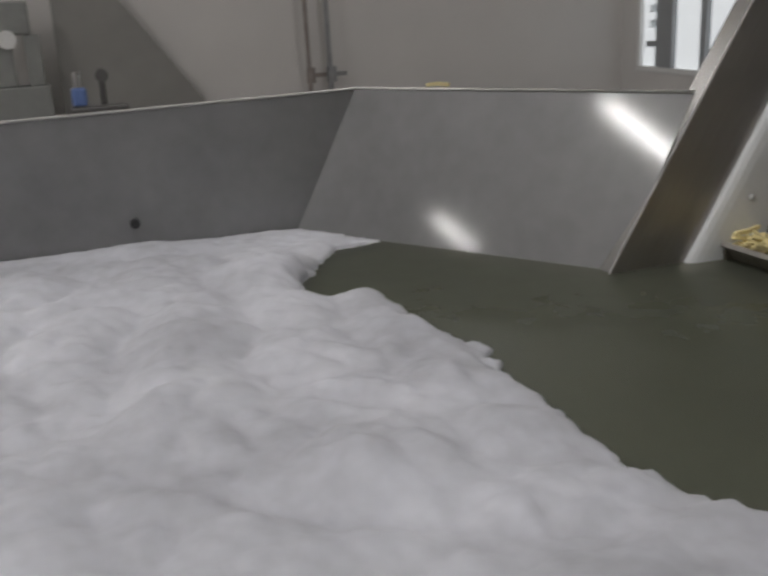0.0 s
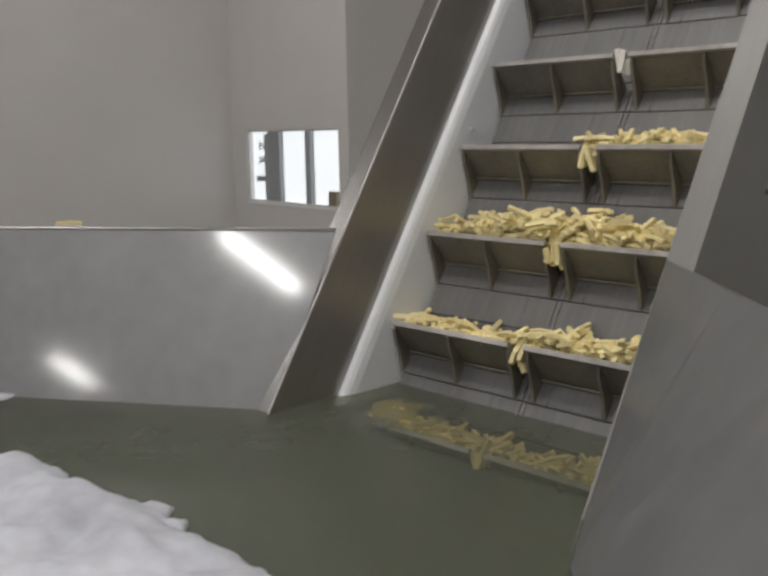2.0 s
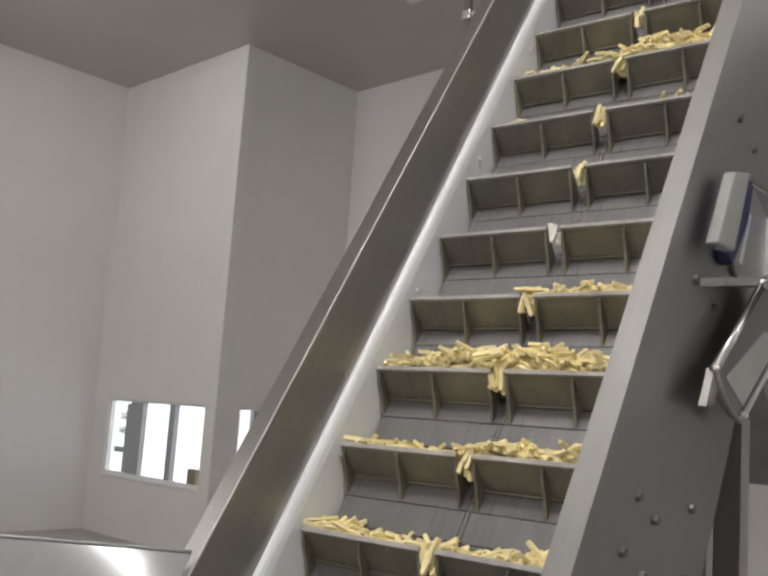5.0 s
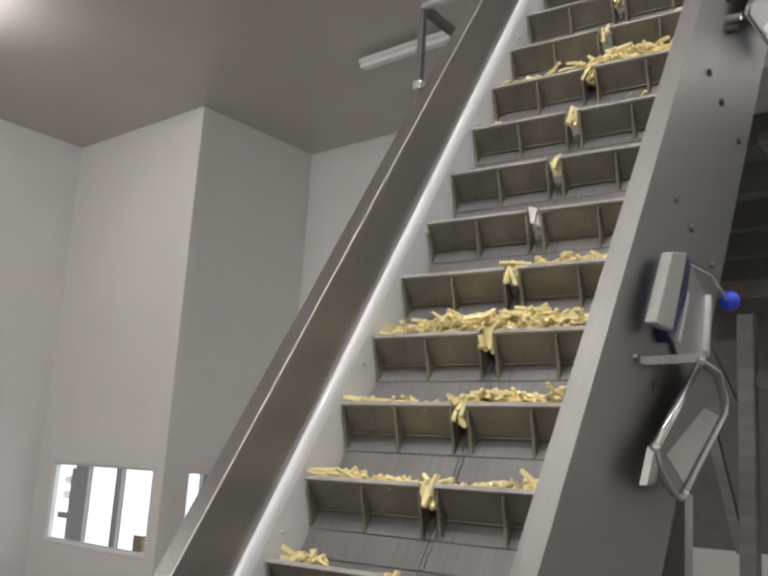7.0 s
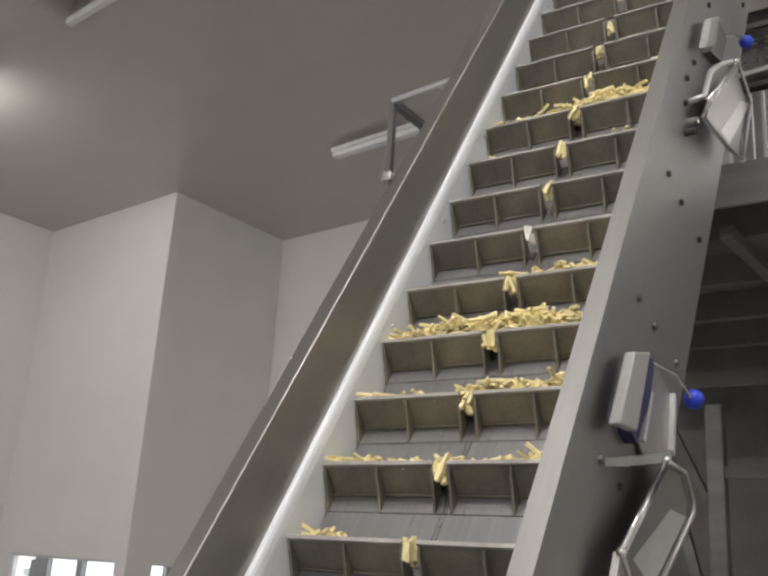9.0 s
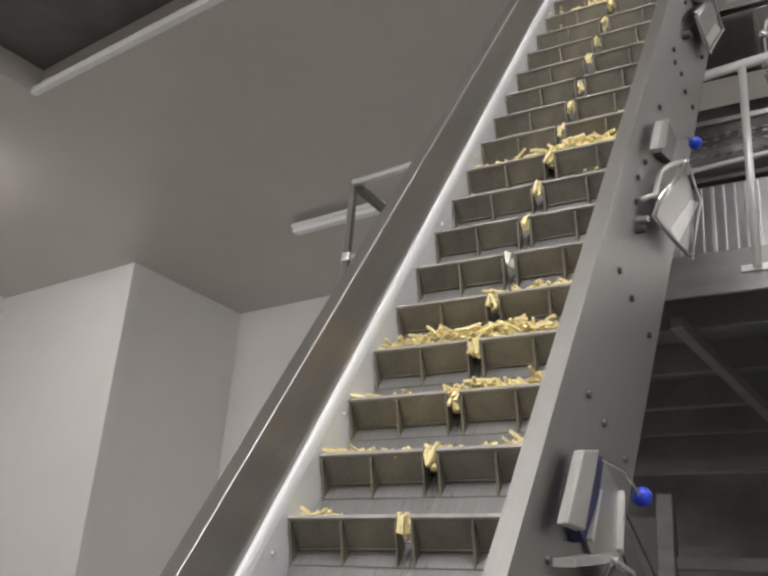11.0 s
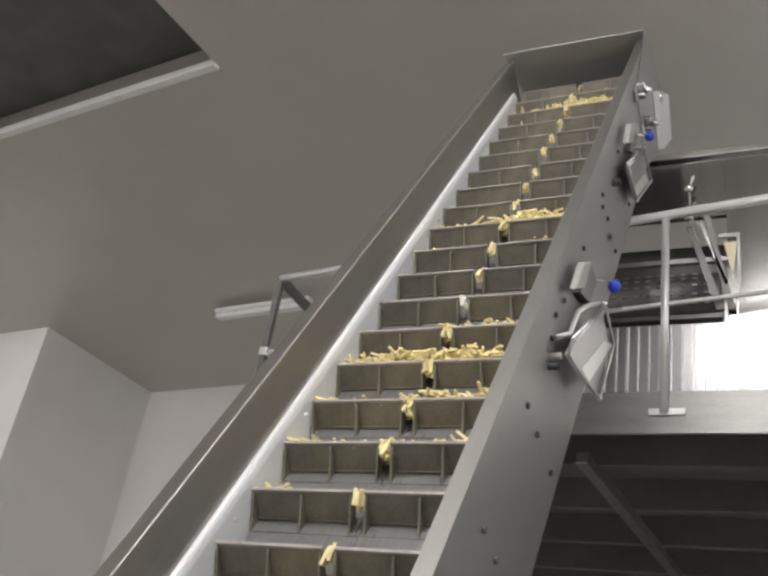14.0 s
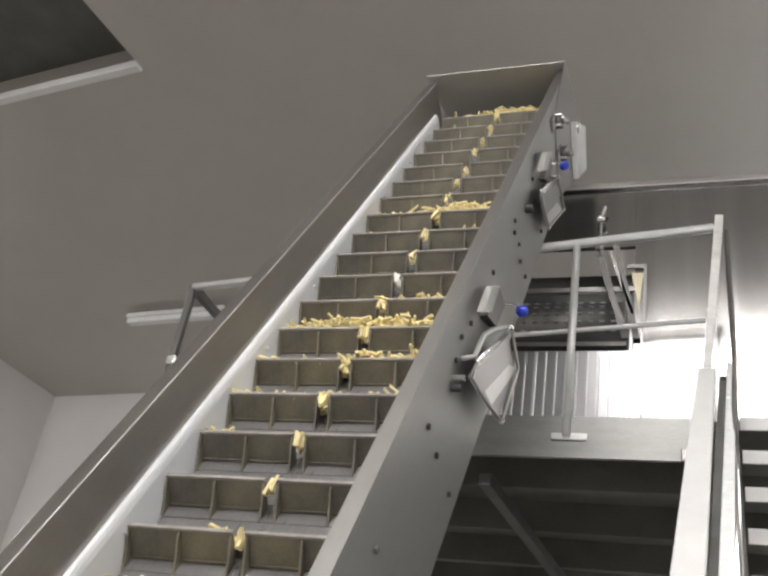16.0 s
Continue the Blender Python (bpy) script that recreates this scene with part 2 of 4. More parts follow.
def window(name, m, w, h, bars, sill=True):
    e = tagged(empty(name, m), "white framed window strip with bright daylight behind", "window", kind="structure")
    bm = bmesh.new()
    for q in ((0, 0.035, 0, h), (w - 0.035, w, 0, h), (0.035, w - 0.035, h - 0.035, h), (0.035, w - 0.035, 0, 0.035)):
        box(bm, q[0], q[1], 0.03, 0.11, q[2], q[3])
    part("window_frame", bm, WHITE, e)
    for x, bw in bars:
        part("mullion", boxed(x, x + bw, 0.035, 0.1, 0.036, h - 0.036), MULLION, e, "grey window mullion")
    if sill:
        part("window_sill", boxed(-0.02, w + 0.02, -0.012, 0.03, -0.05, -0.005, bevel=0.008), WHITE, e)
    xs = [0.035] + [v for x, bw in bars for v in (x, x + bw)] + [w - 0.035]
    for a, b in zip(xs[::2], xs[1::2]):
        part("pane", boxed(a, b, 0.112, 0.118, 0.0, h), LIT, e, "bright window pane")
    return e


def hall():
    f = part("floor", boxed(-16, 10, -18, 14, FLOOR_Z - 0.2, FLOOR_Z), FLOOR)
    tagged(f, "grey concrete factory floor", "floor", kind="structure")
    # the ceiling panels and their recess run along the north wall, slightly askew to the conveyor
    turn = pose(-3.02, 3.50, 0, 0, 0, -7.0)
    hx0, hy0 = -3.3, -3.1
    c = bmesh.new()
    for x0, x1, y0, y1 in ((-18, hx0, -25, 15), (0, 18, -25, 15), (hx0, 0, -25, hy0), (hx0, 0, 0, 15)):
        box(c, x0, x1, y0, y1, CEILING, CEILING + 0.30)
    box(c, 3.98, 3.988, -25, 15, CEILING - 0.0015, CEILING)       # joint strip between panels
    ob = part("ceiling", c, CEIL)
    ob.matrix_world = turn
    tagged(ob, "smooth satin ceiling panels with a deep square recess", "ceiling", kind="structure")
    # The recess's gloom is painted on as a dark colour.
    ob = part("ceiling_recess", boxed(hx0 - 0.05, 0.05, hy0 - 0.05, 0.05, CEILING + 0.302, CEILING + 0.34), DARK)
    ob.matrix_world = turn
    tagged(ob, "square panel set back in the ceiling, its shade put into the colour", "ceiling panel", kind="structure")
    ob = part("recess_trim", boxed(hx0, 0, -0.075, -0.004, CEILING - 0.03, CEILING + 0.05, bevel=0.005), WHITE)
    ob.matrix_world = turn
    tagged(ob, "pale edge strip of the ceiling recess", "trim", kind="structure")
    a, b, g, d = (-11.96, 8.03), (-8.62, 7.68), (-8.48, 10.02), (10.0, 8.1)
    L = math.hypot(b[0] - a[0], b[1] - a[1])
    wz = 0.5
    wall_panel("wall_north", *a, *b, holes=((0.45, L - 0.25, wz, wz + 1.17),))
    wall_panel("wall_step", *b, *g, holes=((0.44, 1.7, wz, wz + 1.17),))
    wall_panel("wall_north_far", *g, *d)
    wall_panel("wall_west", -13.9, -18, -11.96, 8.03)
    wall_panel("wall_south", 10, -17.8, -14, -17.8)
    wall_panel("wall_east", 9.8, 8.3, 9.8, -18)
    ang = math.degrees(math.atan2(b[1] - a[1], b[0] - a[0]))
    window("window_1", pose(a[0], a[1], wz, 0, 0, ang) @ pose(0.45, 0, 0), L - 0.7, 1.17, ((0.62, 0.36), (1.72, 0.14)))
    w1 = pose(a[0], a[1], wz, 0, 0, ang) @ pose(0.45, 0, 0)
    e = tagged(empty("outside_shelf", w1), "grey shelf with small boxes standing behind the window", "shelf")
    part("upright", boxed(0.40, 0.50, 0.104, 0.11, 0.036, 1.1), MULLION, e)
    part("board", boxed(0.12, 0.40, 0.104, 0.11, 0.33, 0.42), MULLION, e)
    for z in (0.62, 0.85):
        part("box", boxed(0.22, 0.40, 0.104, 0.11, z, z + 0.12), BACKLIT, e, "pale backlit box")
    e = tagged(empty("sill_box", w1), "small brown box standing on the window sill", "box")
    part("carton", boxed(2.32, 2.52, 0.032, 0.10, 0.0355, 0.25, bevel=0.006), CARTON, e)
    ang = math.degrees(math.atan2(g[1] - b[1], g[0] - b[0]))
    window("window_2", pose(b[0], b[1], wz, 0, 0, ang) @ pose(0.44, 0, 0), 1.26, 1.17, ((0.3, 0.1), (0.8, 0.08)), False)


def ceiling_lamp(x, y, rz, lit, z=CEILING - 0.16, length=1.45):
    e = tagged(empty("ceiling_lamp", pose(x, y, z, 0, 0, rz)), "%s fluorescent strip lamp under the ceiling" % ("lit" if lit else "unlit frosted"), "ceiling lamp", group="ceiling lamps")
    part("housing", boxed(-length / 2, length / 2, -0.07, 0.07, 0.03, 0.09, bevel=0.012), WHITE, e)
    bm = bmesh.new()
    if lit:
        for yy in (-0.035, 0.035):
            tube(bm, [(-length / 2 + 0.03, yy, 0), (length / 2 - 0.03, yy, 0)], 0.016, 8)
        part("tube", bm, TUBE, e, "glowing white tubes")
    else:
        box(bm, -length / 2 + 0.02, length / 2 - 0.02, -0.06, 0.06, -0.04, 0.03, bevel=0.02)
        part("cover", bm, FROST, e, "ribbed frosted cover")
    for xx in (-length * 0.35, length * 0.35):
        part("hanger", boxed(xx - 0.01, xx + 0.01, -0.01, 0.01, 0.09, CEILING - z), STEEL, e)


hall()
ceiling_lamp(-4.77, 7.345, -6, False)
# The last three lamps are unseen, added to brighten walls and conveyor.
for x, y, rz, w in ((1.25, -8.6, -29, 160), (-0.54, -13.7, -44, 100), (-0.9, -2.1, 0, 31), (0.6, -2.1, 0, 36), (2.1, -2.1, 0, 38), (0.5, -1.3, 0, 26), (2.0, -1.3, 0, 33), (-8.8, 3.9, -5, 56), (-9.4, -3.0, 0, 70), (-6.8, -6.5, 0, 165), (5.6, -6.0, 0, 60)):
    size = 1.15 if y < -13 else 1.45
    ceiling_lamp(x, y, rz, True, length=size)
    if x < -3 or y > -3:
        # the bare tubes throw as much light sideways as down
        for tilt in (-46, 46):
            area("tube_and_fill_light", x, y, CEILING - 0.22, size - 0.05, 0.14, w / 2, rx=tilt, rz=rz)
    else:
        area("tube_and_fill_light", x, y, CEILING - 0.22, size - 0.05, 0.14, w, rz=rz)
# Added upward fill, to brighten the ceiling on the right.
for x, y, w in ((2.1, -2.1, 18), (2.0, -1.3, 22)):
    area("tube_and_fill_light", x, y + 0.1, CEILING - 0.14, 1.4, 0.05, w, rx=180)
# Two unseen hanging lamps, added mainly to lift the north-east ceiling.
for x, y in ((6.2, 3.2), (5.4, 5.6)):
    ceiling_lamp(x, y, 90, True, z=CEILING - 1.0)
    area("tube_and_fill_light", x, y, CEILING - 1.05, 0.14, 1.4, 20, colour=(0.94, 0.97, 1))
    area("tube_and_fill_light", x, y, CEILING - 0.9, 0.14, 1.4, 190, rx=180, colour=(0.88, 0.95, 1))


# ---------------------------------------------------------------- tank, water and foam
LEFT_A, LEFT_B = (-0.80, -1.9), (-0.699, -0.596)
DIAG_END = (-0.03, -0.155)
RIM_B, RIM_END = (-0.685, -0.436), (-0.0258, -0.0014)
R_WATER = ((0.657, -0.176), (0.72, -0.297), (0.815, -0.405), (0.95, -0.55), (1.1, -0.90), (1.15, -1.9))
R_RIM = ((0.657, 0.012), (0.83, -0.16), (1.0, -0.33), (1.15, -0.49), (1.36, -0.72), (1.38, -1.9))
TANK_LOW = 0.25


def tank():
    e = tagged(empty("wash_tank", pose(0, 0, 0)), "stainless steel wash tank with sloped sheet walls, full of foamy water", "tank")
    n = (-1, 0.08, 0)
    part("side_wall", slab(bmesh.new(), [(*LEFT_A, TANK_LOW), (*LEFT_B, TANK_LOW), (*LEFT_B, WATER_Z), (*RIM_B, RIM), (LEFT_A[0], LEFT_A[1], RIM - 0.035)], 0.004, n), STEEL_TANK, e)

    def skin(name, lower, upper, out):
        bm = bmesh.new()
        k = len(lower)
        dx = Vector((*out, 0))
        grid = []
        for off in (Vector((0, 0, 0)), dx * 0.004):
            g = []
            for (p, q) in zip(lower, upper):
                a, b = Vector((*p, WATER_Z)), Vector((*q, RIM))
                low = a + (a - b) * 0.9
                g.append([bm.verts.new(v + off) for v in (low, a, b)])
            grid.append(g)
        for g in grid:
            for i in range(k - 1):
                for j in range(2):
                    bm.faces.new((g[i][j], g[i + 1][j], g[i + 1][j + 1], g[i][j + 1]))
        for i in range(k - 1):
            bm.faces.new((grid[0][i][2], grid[0][i + 1][2], grid[1][i + 1][2], grid[1][i][2]))
        return part(name, bm, STEEL_TANK, e)

    skin("sloped_wall", (LEFT_B, DIAG_END), (RIM_B, RIM_END), (-0.55, 0.8))
    skin("sloped_wall", R_WATER, R_RIM, (0.9, 0.4))
    part("end_wall", boxed(-0.85, 1.4, -1.93, -1.9, TANK_LOW, RIM), STEEL_TANK, e)
    part("bottom", boxed(-0.8, 1.1, -1.9, 0.7, TANK_LOW - 0.01, TANK_LOW), STEEL_TANK, e)
    # rolled rims
    bm = bmesh.new()
    tube(bm, [(LEFT_A[0], LEFT_A[1], RIM - 0.035), (*RIM_B, RIM), (*RIM_END, RIM + 0.001)], 0.0035, 8)
    part("rim", bm, STEEL_FLAP, e, "rolled steel rim", True)
    # drain plug on the side wall
    bm = bmesh.new()
    tube(bm, [(-0.735, -0.965, 1.168), (-0.716, -0.966, 1.168)], 0.011, 12)
    part("plug", bm, BLACK, e, "small dark hole plug")
    for x, y in ((-0.79, -1.8), (1.09, -1.8), (-0.3, 0.2), (0.9, 0.2)):
        part("leg", boxed(x - 0.04, x + 0.04, y - 0.04, y + 0.04, FLOOR_Z, TANK_LOW + 0.0), STEEL, e)


def in_poly(x, y, poly):
    c = False
    for (x0, y0), (x1, y1) in zip(poly, poly[1:] + poly[:1]):
        if (y0 > y) != (y1 > y) and x < (x1 - x0) * (y - y0) / (y1 - y0) + x0:
            c = not c
    return c


def poly_dist(x, y, line):
    best = 9.0
    for (x0, y0), (x1, y1) in zip(line, line[1:]):
        dx, dy = x1 - x0, y1 - y0
        t = max(0, min(1, ((x - x0) * dx + (y - y0) * dy) / (dx * dx + dy * dy)))
        best = min(best, math.hypot(x - x0 - t * dx, y - y0 - t * dy))
    return best


FOAM_EDGE = [(-0.475, -0.452), (-0.456, -0.572), (-0.330, -0.664), (-0.167, -0.731), (-0.128, -0.687), (-0.122, -0.614), (-0.033, -0.592), (0.048, -0.611), (0.184, -0.581), (0.256, -0.580), (0.304, -0.592), (0.417, -0.578), (0.544, -0.585), (0.640, -0.592), (0.648, -0.566), (0.674, -0.574), (0.717, -0.571), (0.745, -0.552), (0.805, -0.504), (0.809, -0.456), (0.757, -0.368), (0.722, -0.306)]

CLUMPS = ((0.669, -0.577, 0.011), (0.226, -0.579, 0.015), (0.728, -0.574, 0.010), (0.751, -0.560, 0.013), (0.298, -0.582, 0.013))      # tufts that stand out from the edge: x, y, radius


def liquids():
    poly = [LEFT_A, LEFT_B, DIAG_END, (-0.02, 0.16), (0.654, 0.16), *R_WATER]
    bm = bmesh.new()
    bm.faces.new([bm.verts.new((x, y, WATER_Z)) for x, y in poly])
    w = part("water", bm, WATER)
    tagged(w, "murky green-grey wash water filling the tank", "water", kind="structure")
    bm = bmesh.new()
    cells = {}
    for i in range(66):
        for j in range(66):
            x, y = -0.85 + 0.032 * i, -1.9 + 0.031 * j
            ramp = max(0.0, min(1.0, (y + 0.50) / 0.36))
            side = max(0.0, min(1.0, (x - 0.0) / 0.09)) * max(0.0, min(1.0, (0.70 - x) / 0.09))
            w = ramp * side
            w = w * w * (3 - 2 * w)
            cells[i, j] = bm.verts.new((x, y, WATER_Z - 0.016 - 0.052 * w))
    for i in range(65):
        for j in range(65):
            if any(in_poly(-0.85 + 0.032 * (i + a), -1.9 + 0.031 * (j + b), poly) for a in (0, 1) for b in (0, 1)):
                bm.faces.new((cells[i, j], cells[i + 1, j], cells[i + 1, j + 1], cells[i, j + 1]))
    for v in [v for v in bm.verts if not v.link_faces]:
        bm.verts.remove(v)
    w = part("water_depth", bm, MURK, None, "", True)
    tagged(w, "murky lower water of the tank", "water", kind="structure")
    area_poly = [LEFT_A, LEFT_B] + FOAM_EDGE + [R_WATER[1], R_WATER[2], R_WATER[3], R_WATER[4], R_WATER[5]]
    bm = bmesh.new()
    step = 0.0075
    grid = {}
    nx, ny = int(1.9 / step), int(1.45 / step)
    for i in range(nx):
        for j in range(ny):
            x, y = -0.82 + i * step, -1.9 + j * step
            wob = noise.noise_vector((x * 9, y * 9, 1.3)) * 0.016 + noise.noise_vector((x * 30, y * 30, 4.3)) * 0.008 + noise.noise_vector((x * 62, y * 62, 7.3)) * 0.005
            px, py = x + wob.x, y + wob.y
            tuft = max(r - math.hypot((px - cx) * 0.6, py - cy) for cx, cy, r in CLUMPS)
            if not in_poly(px, py, area_poly) and tuft < 0:
                continue
            d = max(poly_dist(px, py, FOAM_EDGE) if in_poly(px, py, area_poly) else 0.0, tuft * 1.6)
            e = 1 - math.exp(-d / 0.028)
            wall = 1 - math.exp(-poly_dist(px, py, [LEFT_A, LEFT_B, DIAG_END]) / 0.10)
            lump = 1.5 * abs(noise.noise((x * 4.6, y * 4.6, 0.2))) + 0.55 * abs(noise.noise((x * 11, y * 11, 3.2))) + 0.5 * noise.noise((x * 2.2, y * 2.2, 8.0)) - 0.5
            fine = abs(noise.noise((x * 26, y * 26, 2.0)))
            h = 0.004 + e * wall * (0.024 + 0.034 * lump + 0.007 * fine + 0.0012 * noise.noise((x * 55, y * 55, 5.0)))
            grid[i, j] = bm.verts.new((x, y, WATER_Z + max(0.0015, h)))
    for (i, j), v in grid.items():
        q = [grid.get(k) for k in ((i, j), (i + 1, j), (i + 1, j + 1), (i, j + 1))]
        if all(q):
            bm.faces.new(q)
    edge = [e for e in bm.edges if e.is_boundary]
    r = bmesh.ops.extrude_edge_only(bm, edges=edge)
    for v in r["geom"]:
        if isinstance(v, bmesh.types.BMVert):
            v.co.z = WATER_Z - 0.004
    global foam_sheet
    foam_sheet = f = part("foam", bm, FOAM, None, "", True)
    tagged(f, "thick lumpy white foam floating on the wash water", "foam", kind="stuff")


tank()
liquids()


# ---------------------------------------------------------------- the inclined conveyor
def conveyor():
    e = tagged(empty("inclined_conveyor", CONV), "steep stainless steel elevating conveyor with white plastic side strips", "conveyor")
    s0, s1 = -0.8, 5.08
    # far side frame: a folded channel
    bm = bmesh.new()
    box(bm, -0.024, -0.02, s0, s1, -0.30, PLATE_TOP)
    box(bm, -0.072, -0.068, s0, s1, -0.30, PLATE_TOP - 0.004)
    part("side_frame", bm, STEEL, e)
    part("top_flange", boxed(-0.072, -0.0241, s0, s1, PLATE_TOP - 0.0039, PLATE_TOP - 0.0005, bevel=0.001), STEEL_SHEEN, e, "smooth reflecting top flange")
    # Paler steel paints in the light that this edge catches.
    part("top_edge", boxed(-0.0245, -0.0195, s0, s1, PLATE_TOP + 0.0002, PLATE_TOP + 0.0035, bevel=0.0012), STEEL_FLAP, e, "raised top edge, its glint put into the pale colour")
    strip = [(-0.0195, -0.12), (-0.0195, 0.043), (-0.0125, 0.0435), (-0.0075, 0.040), (-0.0035, 0.032), (-0.001, 0.018), (-0.001, -0.12)]
    part("side_strip", slab(bmesh.new(), [(x, s0, n) for x, n in strip], 4.94 - s0, (0, 1, 0)), PLASTIC, e, "white plastic side strip with a rounded top")
    # near side frame
    bm = bmesh.new()
    box(bm, 0.652, 0.656, s0, s1, -0.30, PLATE_TOP)
    box(bm, 0.656, 0.694, 0.31, s1, PLATE_TOP - 0.004, PLATE_TOP)
    part("side_frame", bm, STEEL_PLATE, e)
    part("outer_plate", boxed(0.694, 0.697, 0.31, s1, -0.288, PLATE_TOP), STEEL_PLATE, e, "long brushed steel side plate")
    part("side_strip", boxed(0.633, 0.6515, s0, 4.94, -0.12, 0.041, bevel=0.002), PLASTIC, e, "white plastic side strip")
    for k in range(11):
        bolt("screw", e, pose(-0.0012, 0.215 + 0.455 * k, -0.012, 0, 90, 0), RAIL, 0.0055)
    # slide bed under the belt
    part("slide_bed", boxed(-0.0195, 0.6515, s0 + 0.1, 4.85, -HEIGHT - 0.045, -HEIGHT - 0.02), DARK_STEEL, e)
    # head shaft and end plates
    bm = bmesh.new()
    tube(bm, [(-0.06, TOP_S, -HEIGHT - RADIUS), (0.74, TOP_S, -HEIGHT - RADIUS)], 0.03, 14)
    part("head_shaft", bm, STEEL_BRIGHT, e)
    part("head_plate", slab(bmesh.new(), [(0.6975, 4.55, 0.1), (0.6975, 5.05, 0.24), (0.6975, 5.62, -0.42), (0.6975, 5.0, -0.42), (0.6975, 4.4, -0.28)], 0.003, (1, 0, 0)), STEEL_PLATE, e)
    part("hood_plate", slab(bmesh.new(), [(-0.06, 5.05, 0.235), (0.695, 5.05, 0.235), (0.695, 5.6, -0.40), (-0.06, 5.6, -0.40)], 0.004), HOOD, e)
    for s, n in ((0.618, 0.048), (0.622, -0.036), (0.52, 0.05), (0.523, -0.038), (0.72, -0.17), (0.6, -0.2)):
        bolt("bolt", e, pose(0.697, s, n, 0, 90, 0))
    for i, base in enumerate((1.07, 1.515, 1.975, 2.88, 3.33, 3.78)):
        for ds, n in ((0.0, 0.052), (0.02, -0.055), (0.06, -0.215)):
            bolt("bolt", e, pose(0.697, base + ds, n, 0, 90, 0), BLACK if i > 1 else None)
    return e


conveyor_thing = conveyor()


def make_flight():
    """One pitch of belt with its split scoop flight. Origin on the belt's face under the lip's foot."""
    e = tagged(empty("belt_flight", pose(0, 0, 0)), "grey-brown plastic belt section with a split ribbed scoop flight", "belt flight", group="flights of the belt")
    for a, b in ((0.002, 0.297), (0.331, 0.63)):
        bm = bmesh.new()
        slab(bm, [(a, -0.003, 0.0), (b, -0.003, 0.0), (b, LEAN, HEIGHT), (a, LEAN, HEIGHT)], 0.006, (0, 0.95, -0.3))
        scoop = part("scoop_plate", bm, FLIGHT, e)
        part("foot", boxed(a, b, -0.008, -0.0035, -0.0005, 0.007, bevel=0.0015), FLIGHT, scoop)
        part("lip", boxed(a, b, LEAN - 0.0045, LEAN + 0.006, HEIGHT - 0.006, HEIGHT + 0.002, bevel=0.0012), LIP, scoop, "worn shiny lip with a glint in its colour")
    for u in (0.003, 0.147, 0.290, 0.332, 0.478, 0.622):
        bm = bmesh.new()
        slab(bm, [(u, -0.003, 0.0), (u, -0.049, 0.0), (u, -0.040, 0.008), (u, -0.017, 0.030), (u, 0.001, HEIGHT - 0.024), (u, LEAN - 0.012, HEIGHT - 0.012), (u, LEAN - 0.004, HEIGHT - 0.008)], 0.006, (1, 0, 0))
        part("rib", bm, FLIGHT, e)
    w = PITCH / 3
    for i in range(3):
        y0 = -0.05 + w * i
        part("belt_module", boxed(0.007, 0.627, y0 + 0.0003, y0 + w - 0.0003, -0.016, -0.001, bevel=0.0026), BELT, e)
    bm = bmesh.new()
    for i in range(6):
        for u in (0.3065, 0.3175):
            box(bm, u, u + 0.004, -0.048 + w * i / 2, -0.020 + w * i / 2, -0.001, 0.0015)
    part("guide_chain", bm, GALV_DULL, e, "small shiny middle links")
    return e


def loop_pose(q):
    """The pose of a flight after q metres of the closed belt."""
    q %= LOOP
    arc = math.pi * RADIUS
    c = -HEIGHT - RADIUS
    if q < RUN:
        s, n, a = LOW_S + q, -HEIGHT, 0.0
    elif q < RUN + arc:
        a = (q - RUN) / RADIUS
        s, n = TOP_S + RADIUS * math.sin(a), c + RADIUS * math.cos(a)
    elif q < 2 * RUN + arc:
        a = math.pi
        s, n = TOP_S - (q - RUN - arc), c - RADIUS
    else:
        a = math.pi + (q - 2 * RUN - arc) / RADIUS
        s, n = LOW_S + RADIUS * math.sin(a), c + RADIUS * math.cos(a)
    return CONV @ pose(0, s, n, -math.degrees(a), 0, 0)


def flight_pose(k, t):
    return loop_pose(LIP0 - LEAN + PITCH * k + SPEED * t - LOW_S)


first = make_flight()
flights = {}
for k in range(-30, 30):
    flights[k] = first if k == -30 else copy_thing(first, pose(0, 0, 0))


def stick(bm, rng, p, m, length, w):
    """A cut potato stick with slightly tapered ends."""
    h = length / 2
    a = w * rng.uniform(0.85, 1.1) / 2
    b = w * rng.uniform(0.85, 1.1) / 2
    bend = rng.uniform(-0.08, 0.08) * length
    rings = []
    for y, f, z in ((-h, 0.8, 0), (-h * 0.9, 1, 0), (0, 1, bend), (h * 0.9, 1, 0), (h, 0.8, 0)):
        rings.append([bm.verts.new(p + m @ Vector((sx * a * f, y, sz * b * f + z))) for sx, sz in ((-1, -1), (1, -1), (1, 1), (-1, 1))])
    for r0, r1 in zip(rings, rings[1:]):
        for i in range(4):
            bm.faces.new((r0[i], r0[(i + 1) % 4], r1[(i + 1) % 4], r1[i]))
    bm.faces.new(rings[0][::-1])
    bm.faces.new(rings[-1])


